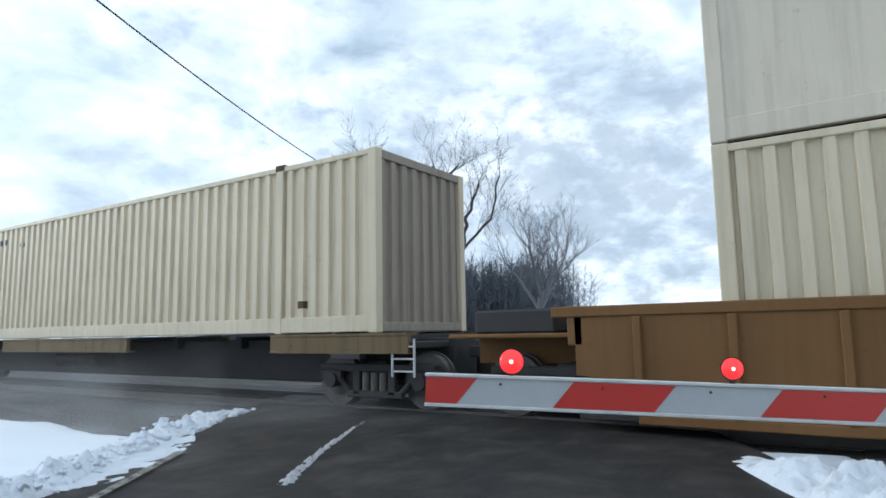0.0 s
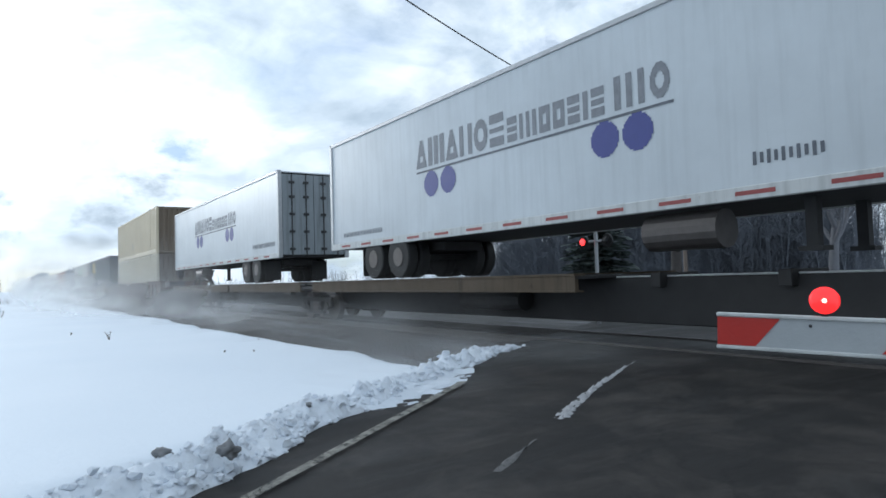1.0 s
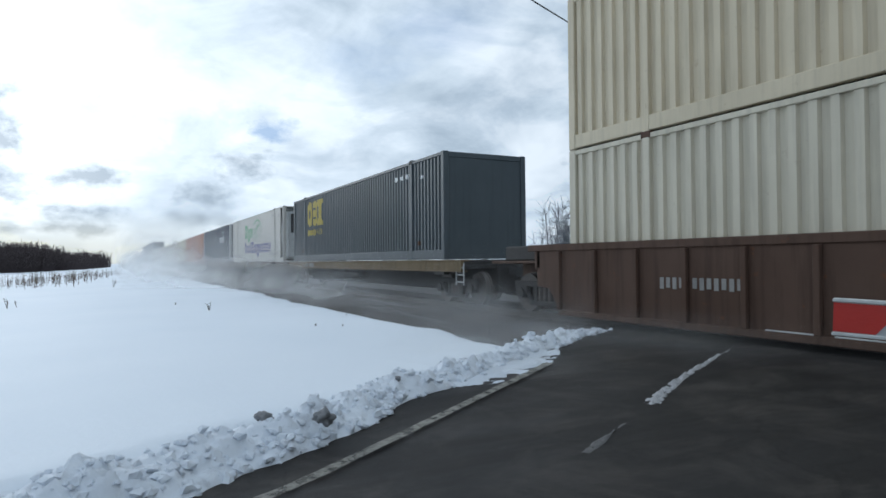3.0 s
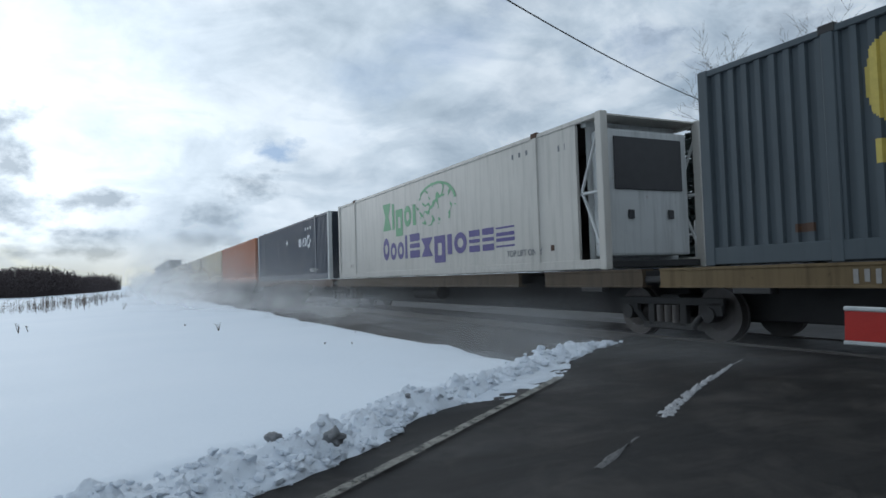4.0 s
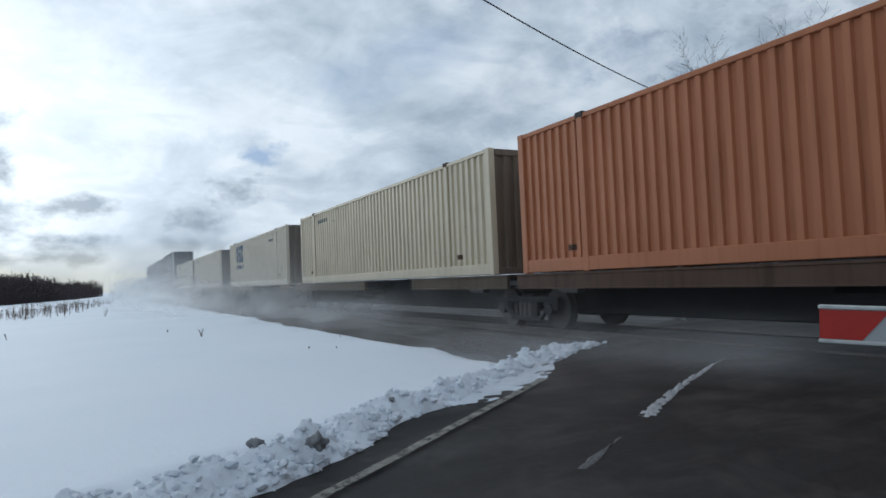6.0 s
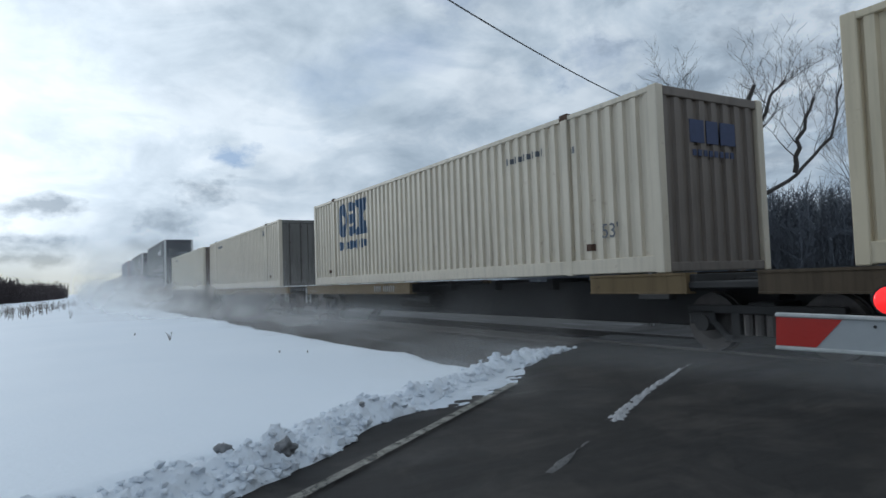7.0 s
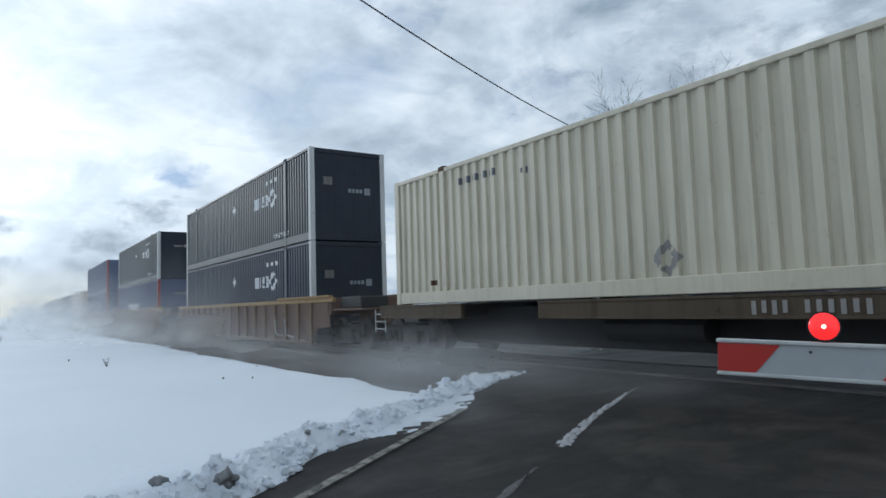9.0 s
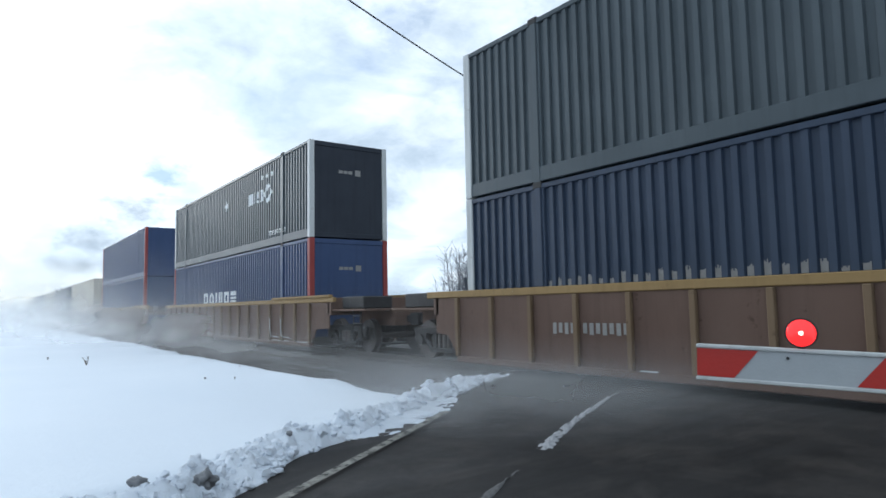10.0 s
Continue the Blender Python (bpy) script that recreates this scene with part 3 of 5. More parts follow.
def build_track():
    bed_v, bed_f = [], []
    xs = list(np.arange(-60, 30, 1.0)) + list(np.arange(30, 600, 30.0))
    xs = [-1500, -800, -400, -200, -120, -80] + xs
    # past y 12.4 the dark bed is widened to stand for shade under the cars
    prof = [(4.7, -0.03), (6.0, 0.06), (7.2, 0.12), (8.2, 0.10), (9.8, 0.10), (10.9, 0.12), (12.4, 0.03), (17.0, -0.01), (23.2, -0.03)]
    for x in xs:
        for y, z in prof:
            bed_v.append((x, y, z + 0.03 * wave(x, y, 0.9, 3)))
    w = len(prof)
    for j in range(len(xs) - 1):
        for i in range(w - 1):
            bed_f.append((j * w + i, j * w + i + 1, (j + 1) * w + i + 1, (j + 1) * w + i))
    tagged(mesh_part("ballast_bed", bed_v, bed_f, BALLAST), "dark stone ballast dusted with blown snow, widened as shade behind the train", "ballast", kind="structure")
    track = tagged(new("railway_track"), "steel rails on dark wooden sleepers in ballast", "railway track", kind="structure")
    for y in (TRACK_Y - 0.72, TRACK_Y + 0.72):
        bm = bmesh.new()
        for dims in ((-1400, 600, y - 0.036, y + 0.036, 0.215, 0.25), (-1400, 600, y - 0.009, y + 0.009, 0.12, 0.216), (-1400, 600, y - 0.07, y + 0.07, 0.105, 0.122)):
            put_box(bm, *dims)
        part("rail", bm, RAIL_STEEL, track)
    bm = bmesh.new()
    put_box(bm, -0.11, 0.11, -1.3, 1.3, -0.1, 0.09)
    bevelled(bm, 0.012)
    first = part("sleeper", bm, TIE_WOOD, track)
    first.location = (-66, TRACK_Y, 0.03)
    for i in range(1, 150):
        x = -66 + 0.6 * i
        centre = -TRACK_Y * math.tan(radians(29))
        if abs(x - centre) < 4.6:
            continue
        ob = new("sleeper", first.data)
        ob.parent, ob.location = track, (x, TRACK_Y + 0.02 * math.sin(i * 7.1), 0.03)


build_track()


# ---- the train ----
MOVERS = []       # thing, place along the train at 0 s, y, z
DECK_Z = EYE + 0.016
L53, WIDE, TALL = 16.15, 2.6, 2.9


def ride(ob, s, z, y=TRACK_Y):
    MOVERS.append((ob, s, y, z))
    ob.location = (s, y, z)
    return ob


def rib_depth(x, pitch=0.30, deep=0.055):
    """Depth of the corrugation behind the panel's outer face."""
    f = (x / pitch) % 1.0
    if f < 0.40:
        return 0.0
    if f < 0.48:
        return deep * (f - 0.40) / 0.08
    if f < 0.92:
        return deep
    return deep * (1.0 - f) / 0.08


def rib_stops(x0, x1, pitch=0.30):
    stops = {x0, x1}
    k = math.floor(x0 / pitch)
    while k * pitch < x1:
        for f in (0.0, 0.40, 0.48, 0.92):
            v = (k + f) * pitch
            if x0 < v < x1:
                stops.add(v)
        k += 1
    return sorted(stops)


def corrugated(name, x0, x1, y, z0, z1, outward, mat, parent, flat=False, pitch=0.284):
    """A pressed steel side panel between two posts, folded along its length."""
    verts, faces = [], []
    stops = rib_stops(x0, x1, pitch) if not flat else [x0, x1]
    for x in stops:
        d = 0.0 if flat else rib_depth(x, pitch, 0.055 if pitch > 0.25 else 0.045)
        yy = y - outward * (0.03 + d)
        inner = y - outward * (0.09 + d * 0.5)
        verts += [(x, yy, z0), (x, yy, z1), (x, inner, z1), (x, inner, z0)]
    for i in range(len(stops) - 1):
        a, b = 4 * i, 4 * i + 4
        for k in range(4):
            q = (a + k, b + k, b + (k + 1) % 4, a + (k + 1) % 4)
            faces.append(q if outward < 0 else q[::-1])
    n = len(verts)
    faces += [(0, 1, 2, 3), (n - 1, n - 2, n - 3, n - 4)]
    return mesh_part(name, verts, faces, mat, parent)


def decal(name, x0, z0, w, h, inside, mat, parent, flat=False, cell=0.045, y=-WIDE / 2, lift=0.006):
    """Painted shape that follows the folds of the side panel; inside(u, v) tells where the paint is, u and v in 0..1."""
    nu, nv = max(2, int(w / cell)), max(2, int(h / cell))
    pitch = parent.get("rib_pitch", 0.284)
    deep = 0.055 if pitch > 0.25 else 0.045
    xs = [x0 + w * i / nu for i in range(nu + 1)]
    if not flat:
        folds = rib_stops(x0, x0 + w, pitch)
        xs = sorted(folds + [x for x in xs if min(abs(x - f) for f in folds) > 0.006])
    verts, faces, known = [], [], {}

    def corner(i, j):
        if (i, j) not in known:
            known[i, j] = len(verts)
            verts.append((xs[i], y + 0.03 + (0 if flat else rib_depth(xs[i], pitch, deep)) - lift, z0 + h * j / nv))
        return known[i, j]
    for i in range(len(xs) - 1):
        u = ((xs[i] + xs[i + 1]) / 2 - x0) / w
        for j in range(nv):
            if inside(u, (j + 0.5) / nv):
                faces.append((corner(i, j), corner(i + 1, j), corner(i + 1, j + 1), corner(i, j + 1)))
    if faces:
        return mesh_part(name, verts, faces, mat, parent)


def glyph(kind, u, v):
    """Plain shapes that stand for painted names: wedge, bar, ring, frame, posts, bands, waist."""
    if kind == "w":
        return abs(u - 0.5) < 0.52 - 0.42 * v and not (abs(u - 0.5) < 0.14 and 0.22 < v < 0.42)
    if kind == "o":
        return 0.46 < 2 * math.hypot(u - 0.5, v - 0.5) < 1.0
    if kind == "f":
        return not (0.32 < u < 0.68 and 0.28 < v < 0.72)
    if kind == "p":
        return u < 0.34 or u > 0.66
    if kind == "s":
        return v < 0.3 or v > 0.7 or 0.42 < v < 0.58
    if kind == "x":
        return abs(u - 0.5) < 0.2 + 0.66 * abs(v - 0.5)
    return True


def word(name, x, z, w, h, pieces, mat, parent, flat=False, gap=0.18, cell=0.022):
    """A painted name as a row of plain shapes, every one a piece of its own: kind, width, foot and top in parts of the height."""
    total = sum(p[1] for p in pieces) + gap * (len(pieces) - 1)
    at = 0.0
    for kind, wide, foot, top in pieces:
        decal(name, x + w * at / total, z + h * foot, w * wide / total, h * (top - foot), lambda u, v, kind=kind: glyph(kind, u, v), mat, parent, flat, cell)
        at += wide + gap


def row_of(kinds, foot=0.0, top=1.0):
    """Pieces of one height; a bar is narrow."""
    return [(k, 0.3 if k == "i" else 0.8, foot, top) for k in kinds]


def bar_row(name, x, z, w, h, count, mat, parent, flat=False, fill=0.6):
    """Small writing as plain bars."""
    for k in range(count):
        low = 0.12 if k % 2 else 0.0
        decal(name, x + w * k / count, z + h * low, w * fill / count, h * (1 - 2 * low), full, mat, parent, flat, 0.04)


def disc(u, v):
    return (u - 0.5) ** 2 + (v - 0.5) ** 2 < 0.25


def diamond(u, v):
    return abs(u - 0.5) + abs(v - 0.5) < 0.5


def ring_diamond(u, v):
    d = abs(u - 0.5) + abs(v - 0.5)
    return 0.24 < d < 0.5 and not (abs(u - v) < 0.07)


def full(u, v):
    return True


def lettering(text, x, z, size, mat, parent, y=-WIDE / 2 + 0.02):
    cu = bpy.data.curves.new("lettering", "FONT")
    cu.body, cu.size, cu.extrude = text, size, 0.002
    cu.materials.append(mat)
    ob = new("lettering", cu)
    ob.parent = parent
    ob.matrix_basis = pose(x, y, z, 90, 0, 0)
    return ob


def container(s, z, mat, label, end="ribs", end_mat=None, post_mat=None, smooth_side=False, rail=0.27, group="freight containers", nose=0.0, pitch=0.284):
    """A 53-foot box: leading end at x = 0, trailing end at -L53, standing on z = 0."""
    box = tagged(new("freight_container"), label, "container", group)
    if mat in (NAVY, NAVY_GREY, BLUE):
        pitch = 0.217
    box["rib_pitch"] = pitch
    post_mat, end_mat = post_mat or mat, end_mat or mat
    h = WIDE / 2
    posts = (-0.11, -2.08, -L53 + 2.08 - 0.16, -L53 + 0.11)
    for sy in (-1, 1):
        box_part("bottom_rail", (-L53 + 0.17, -0.17, sy * h - sy * 0.012, sy * h - sy * 0.14, 0.02, rail), mat, box, 0.01)
        box_part("top_rail", (-L53 + 0.17, -0.17, sy * h - sy * 0.01, sy * h - sy * 0.12, TALL - 0.10, TALL - 0.012), mat, box, 0.01)
        for x0, x1 in ((-2.08, -0.17 - nose), (-L53 + 2.08, -2.24), (-L53 + 0.17, -L53 + 1.92)):
            corrugated("side_panel", x0, x1, sy * h, rail - 0.01, TALL - 0.09, sy, mat, box, smooth_side, pitch)
        for x in (-2.24, -L53 + 1.92):
            box_part("lifting_post", (x, x + 0.16, sy * h - sy * 0.004, sy * h - sy * 0.12, 0.0, TALL - 0.004), mat, box, 0.012)
            box_part("lifting_casting", (x - 0.03, x + 0.19, sy * h - sy * 0.0, sy * h - sy * 0.16, TALL - 0.09, TALL + 0.025), CAR_BLACK if pitch < 0.25 else RUST_BROWN, box, 0.012)
        for x in (0.0, -L53 + 0.18):
            box_part("corner_post", (x - 0.18, x, sy * h, sy * (h - 0.16), 0.0, TALL), post_mat, box, 0.014)
    box_part("roof", (-L53 + 0.1, -0.1, -h + 0.08, h - 0.08, TALL - 0.05, TALL - 0.02), mat, box)
    box_part("floor", (-L53 + 0.1, -0.1, -h + 0.1, h - 0.1, 0.04, 0.16), CAR_BLACK, box)
    for x, out, kind in ((0.0, 1, end), (-L53, -1, "ribs")):
        em = end_mat if out > 0 else mat
        if out > 0:
            x -= nose
        xin = x - out * 0.07
        if kind == "doors":
            for a, b in ((-h + 0.17, -0.01), (0.01, h - 0.17)):
                box_part("door", (xin - 0.03, xin + 0.03, a, b, 0.12, TALL - 0.14), em, box, 0.01)
                for fy in (0.28, 0.72):
                    bm = bmesh.new()
                    yy = a + (b - a) * fy
                    put_rod(bm, (xin + out * 0.055, yy, 0.08), (xin + out * 0.055, yy, TALL - 0.1), 0.02)
                    for zz in (0.35, 1.1, 1.9, 2.6):
                        put_box(bm, xin + out * 0.03, xin + out * 0.08, yy - 0.05, yy + 0.05, zz - 0.04, zz + 0.04)
                    part("lock_rod", bm, STEEL, box)
        else:
            verts, faces = [], []
            ys = rib_stops(-h + 0.17, h - 0.17, 0.29) if kind == "ribs" else [-h + 0.17, h - 0.17]
            for yv in ys:
                d = rib_depth(yv, 0.29, 0.05) if kind == "ribs" else 0.0
                verts += [(x - out * (0.03 + d), yv, 0.1), (x - out * (0.03 + d), yv, TALL - 0.1)]
            for i in range(len(ys) - 1):
                q = (2 * i, 2 * i + 2, 2 * i + 3, 2 * i + 1)
                faces.append(q if out > 0 else q[::-1])
            mesh_part("end_panel", verts, faces, em, box)
        box_part("end_sill", (x - out * 0.16, x - out * 0.008, -h + 0.165, h - 0.165, 0.015, 0.16), em, box, 0.01)
        box_part("end_header", (x - out * 0.16, x - out * 0.008, -h + 0.165, h - 0.165, TALL - 0.16, TALL - 0.015), em, box, 0.01)
    ride(box, s, z)
    return box


def build_truck(parent, x, z_rail=RAIL_Z):
    """A two-axle bogie at x of its car: each wheel, axle, side frame and the bolster are pieces of their own."""
    base = parent["base_z"]
    zr = z_rail - base
    r = 0.42
    for ax in (-0.88, 0.88):
        bm = bmesh.new()
        put_rod(bm, (x + ax, -0.95, zr + r), (x + ax, 0.95, zr + r), 0.075)
        part("axle", bm, STEEL, parent)
        for sy in (-1, 1):
            bm = bmesh.new()
            put_rod(bm, (x + ax, sy * 0.66, zr + r), (x + ax, sy * 0.79, zr + r), r, sides=28)
            put_rod(bm, (x + ax, sy * 0.63, zr + r), (x + ax, sy * 0.665, zr + r), r + 0.028, sides=28)
            put_rod(bm, (x + ax, sy * 0.78, zr + r), (x + ax, sy * 0.82, zr + r), 0.30, 0.15, sides=20)
            wheel = part("wheel", bm, STEEL, parent)
            bm = bmesh.new()
            put_rod(bm, (x + ax, sy * 0.80, zr + r), (x + ax, sy * 1.04, zr + r), 0.12, sides=14)
            part("bearing_cap", bm, CAR_BLACK, parent)
    for sy in (-1, 1):
        bm = bmesh.new()
        y0, y1 = sy * 0.90, sy * 1.0
        for x0, x1, z0, z1 in ((-1.15, 1.15, 0.56, 0.68), (-0.55, 0.55, 0.16, 0.27), (-1.12, -0.68, 0.40, 0.60), (0.68, 1.12, 0.40, 0.60), (-0.42, -0.28, 0.2, 0.6), (0.28, 0.42, 0.2, 0.6)):
            put_box(bm, x + x0, x + x1, y0, y1, zr + z0, zr + z1)
        put_rod(bm, (x - 0.5, sy * 0.95, zr + 0.22), (x - 0.8, sy * 0.95, zr + 0.5), 0.055)
        put_rod(bm, (x + 0.5, sy * 0.95, zr + 0.22), (x + 0.8, sy * 0.95, zr + 0.5), 0.055)
        bevelled(bm, 0.012)
        part("side_frame", bm, CAR_BLACK, parent)
        for k in (-0.17, 0.0, 0.17):
            bm = bmesh.new()
            put_rod(bm, (x + k, sy * 0.95, zr + 0.27), (x + k, sy * 0.95, zr + 0.55), 0.07, sides=10)
            part("spring", bm, STEEL, parent)
    box_part("bolster", (x - 0.2, x + 0.2, -0.92, 0.92, zr + 0.42, zr + 0.72), CAR_BLACK, parent, 0.02)


def coupler(parent, x0, x1):
    base = parent["base_z"]
    z = RAIL_Z + 0.85 - base
    bm = bmesh.new()
    put_box(bm, x0, x1, -0.09, 0.09, z - 0.09, z + 0.09)
    put_box(bm, (x0 + x1) / 2 - 0.18, (x0 + x1) / 2 + 0.18, -0.17, 0.17, z - 0.15, z + 0.15)
    part("coupler", bevelled(bm, 0.02), CAR_BLACK, parent)


def end_gear(parent, x, out, top, wheel=True, mat=None):
    """Hand brake wheel, ladder and cut lever at a car's end."""
    if wheel:
        hand_brake(parent, x, out, top)
    bm = bmesh.new()
    for zz in (-0.52, -0.34, -0.16):
        put_rod(bm, (x - 0.05, -1.28, top + zz), (x + 0.45 * -out, -1.28, top + zz), 0.014, sides=6)
    for xx in (x - 0.05, x + 0.45 * -out):
        put_rod(bm, (xx, -1.28, top - 0.6), (xx, -1.28, top - 0.05), 0.018, sides=6)
    part("ladder", bm, mat or POST_WHITE, parent)


def hand_brake(parent, x, out, top):
    bm = bmesh.new()
    put_rod(bm, (x, -0.55, top - 0.1), (x, -0.55, top + 0.95), 0.05)
    put_box(bm, x - 0.10, x + 0.10, -0.72, -0.40, top + 0.55, top + 1.0)
    part("brake_stand", bm, CAR_BLACK, parent)
    bm = bmesh.new()
    for k in range(14):
        a, b = k * math.tau / 14, (k + 1) * math.tau / 14
        c = Vector((x + out * 0.16, -0.55, top + 0.85))
        put_rod(bm, c + Vector((0, math.cos(a), math.sin(a))) * 0.27, c + Vector((0, math.cos(b), math.sin(b))) * 0.27, 0.016, sides=6)
        if k % 3 == 0:
            put_rod(bm, c, c + Vector((0, math.cos(a), math.sin(a))) * 0.27, 0.012, sides=5)
    part("brake_wheel", bm, CAR_BLACK, parent)


def spine_car(s0, s1, segments, trucks, label, deck_mat=None, gear=0, hitch=None, mark=None, decked=None):
    """A low skeleton platform for one box: s0 and s1 are its ends along the train."""
    car = tagged(new("spine_car"), label, "rail car", "low platform cars")
    car["base_z"] = 0.6
    deck = DECK_Z - 0.6
    long = s0 - s1
    deck_mat = deck_mat or BEAM_BROWN
    box_part("centre_sill", (-long + 0.1, -0.1, -0.33, 0.33, deck - 0.86, deck - 0.10), CAR_BLACK, car, 0.02)
    for x0, x1 in segments:
        for sy in (-1, 1):
            prof = [(1.315, 0.006), (1.315, 0.045), (1.30, 0.05), (1.30, 0.285), (1.315, 0.29), (1.315, 0.315), (1.10, 0.315), (1.10, 0.29), (1.22, 0.28), (1.22, 0.05), (1.06, 0.045), (1.06, 0.006)]
            verts = [(x, sy * y, deck - z) for x in (-x1, -x0) for y, z in prof]
            n = len(prof)
            faces = [(k, (k + 1) % n, n + (k + 1) % n, n + k) for k in range(n)] + [tuple(range(n))[::-1], tuple(range(n, 2 * n))]
            mesh_part("side_beam", verts, faces, deck_mat, car)
    k = 0.9
    while k < long - 0.5:
        reach = 1.21 if any(x0 <= k <= x1 for x0, x1 in segments) else 0.5
        box_part("cross_bearer", (-k - 0.09, -k + 0.09, -reach, reach, deck - 0.26, deck - 0.03), CAR_BLACK, car, 0.01)
        k += 2.05
    bm = bmesh.new()
    put_rod(bm, (-long * 0.62, -0.55, deck - 0.5), (-long * 0.52, -0.55, deck - 0.5), 0.2, sides=16)
    part("air_tank", bm, CAR_BLACK, car)
    for x in trucks:
        build_truck(car, x)
        box_part("truck_platform", (x - 1.0, x + 1.0, -1.25, 1.25, deck - 0.24, deck - 0.14), CAR_BLACK, car, 0.015)
    for sy in (-1,):
        for x in (-1.5, -long + 1.9):
            box_part("step_plate", (x - 0.30, x + 0.30, -1.33, -1.16, deck - 0.40, deck - 0.315), CAR_BLACK, car, 0.01)
    if gear:
        end_gear(car, -0.15 if gear > 0 else -long + 0.15, gear, deck - 0.05, False)
        coupler(car, 0.0 if gear > 0 else -long - 1.3, 1.3 if gear > 0 else -long)
    if mark:
        for k in range(11):
            if k != 4:
                xm = mark + 0.13 * k
                box_part("number_bar", (xm, xm + 0.06, -1.312, -1.303, deck - 0.26 + 0.02 * (k % 2), deck - 0.09), MARK_GREY, car)
    if hitch:
        bm = bmesh.new()
        put_rod(bm, (hitch - 0.45, -0.5, deck - 0.1), (hitch, -0.2, deck + 0.72), 0.06)
        put_rod(bm, (hitch - 0.45, 0.5, deck - 0.1), (hitch, 0.2, deck + 0.72), 0.06)
        put_rod(bm, (hitch + 0.5, -0.4, deck - 0.1), (hitch, -0.2, deck + 0.72), 0.06)
        put_rod(bm, (hitch + 0.5, 0.4, deck - 0.1), (hitch, 0.2, deck + 0.72), 0.06)
        put_box(bm, hitch - 0.4, hitch + 0.4, -0.45, 0.45, deck + 0.70, deck + 0.80)
        part("trailer_hitch", bm, CAR_BLACK, car, "dark folding steel trailer hitch")
        far, near = decked or (long - 0.1, 0.1)
        if decked:
            box_part("snow_strip", (-near, -0.4, -0.32, 0.32, deck - 0.10, deck - 0.075), POST_WHITE, car, 0.008, "snow packed on the bare centre beam")
        box_part("trailer_deck", (-far, -near, -1.29, 1.29, deck - 0.10, deck - 0.05), CAR_BLACK, car)
    ride(car, s0, 0.6)
    return car


WELL_RIM = EYE + 0.312
STACK_Z = EYE + 4.962 - 2 * TALL


def well_car(s0, s1, label, wall_mat, rim_mat, lead=1.6, tail=1.2, wheel=False):
    """A well car for a two-high stack whose boxes lie from s0 to s1."""
    car = tagged(new("well_car"), label, "rail car", "well cars")
    base = 0.4
    car["base_z"] = base
    rim = WELL_RIM - base
    x1, x0 = lead - 0.2, -(s0 - s1) - tail + 0.2
    for sy in (-1, 1):
        y = sy * 1.36
        cut0, cut1 = x0 + 0.75, x1 - 1.2
        prof = [(cut0, -0.02), (cut1, -0.02), (cut1 + 0.35, 0.42), (x1, 0.46), (x1, rim - 0.1), (x0, rim - 0.1), (x0, 0.46), (cut0 - 0.35, 0.42)]
        verts = [(x, yy, z) for yy in (y, y - sy * 0.03) for x, z in prof]
        n = len(prof)
        faces = [tuple(range(n))[::sy * -1], tuple(range(n, 2 * n))[::sy]] + [(k, (k + 1) % n, n + (k + 1) % n, n + k) for k in range(n)]
        mesh_part("side_wall", verts, faces, wall_mat, car)
        bm = bmesh.new()
        put_box(bm, x0 - 0.3, x1 + 0.3, y + sy * 0.03, y - sy * 0.07, rim - 0.15, rim - 0.02)
        part("top_chord", bevelled(bm, 0.012), rim_mat, car)
        bm = bmesh.new()
        put_box(bm, -2.7, x1 + 0.1, y + sy * 0.06, y - sy * 0.07, rim - 0.018, rim + 0.05)
        part("guide_rail", bevelled(bm, 0.01), rim_mat, car)
        bm = bmesh.new()
        put_box(bm, cut0, cut1, y + sy * 0.05, y - sy * 0.1, -0.08, 0.03)
        part("bottom_chord", bevelled(bm, 0.012), wall_mat, car)
        k = x0 + 0.78
        while k < x1 - 1.1:
            bm = bmesh.new()
            put_box(bm, k - 0.045, k + 0.045, y + sy * 0.075, y - sy * 0.0, 0.03, rim - 0.16)
            part("stiffener", bevelled(bm, 0.01), WELL_RIB if wall_mat is WELL_BROWN else wall_mat, car)
            k += 1.035
        if wall_mat is not WELL_BROWN:
            continue
        bm = bmesh.new()
        for xa in (-2.75, -1.85):
            c = Vector((xa, y + sy * 0.1, 0.15))
            put_rod(bm, c + Vector((0, 0, 0.55)), c + Vector((0.03, 0, 0.12)), 0.013, sides=6)
            put_rod(bm, c + Vector((0.03, 0, 0.12)), c + Vector((0.14, 0, 0.02)), 0.013, sides=6)
            put_rod(bm, c + Vector((0.14, 0, 0.02)), c + Vector((0.75, 0, -0.01)), 0.013, sides=6)
        part("grab_iron", bm, GALV, car)
    rng = random.Random(int(-s0))
    for k in range(13):
        xa = x0 + 4.0 + k * 1.035 + 0.2 * rng.random()
        if rng.random() < 0.7:
            box_part("snow_line", (xa, xa + 0.25 + 0.5 * rng.random(), -1.408, -1.365, 0.03, 0.046), POST_WHITE, car, 0.004)
    box_part("well_floor", (x0, x1, -1.3, 1.3, -0.06, -0.02), CAR_BLACK, car)
    for xa, out in ((x1, 1), (x0, -1)):
        a, b = (xa, xa + 1.9 * out)
        bm = bmesh.new()
        put_box(bm, min(a, b), max(a, b), -0.45, 0.45, rim - 0.78, rim - 0.35)
        put_box(bm, xa - 0.1, xa + 0.1, -1.36, 1.36, rim - 0.5, rim - 0.03)
        put_box(bm, min(a, b), max(a, b), -1.3, 1.3, rim - 0.40, rim - 0.34)
        part("end_platform", bevelled(bm, 0.015), wall_mat, car)
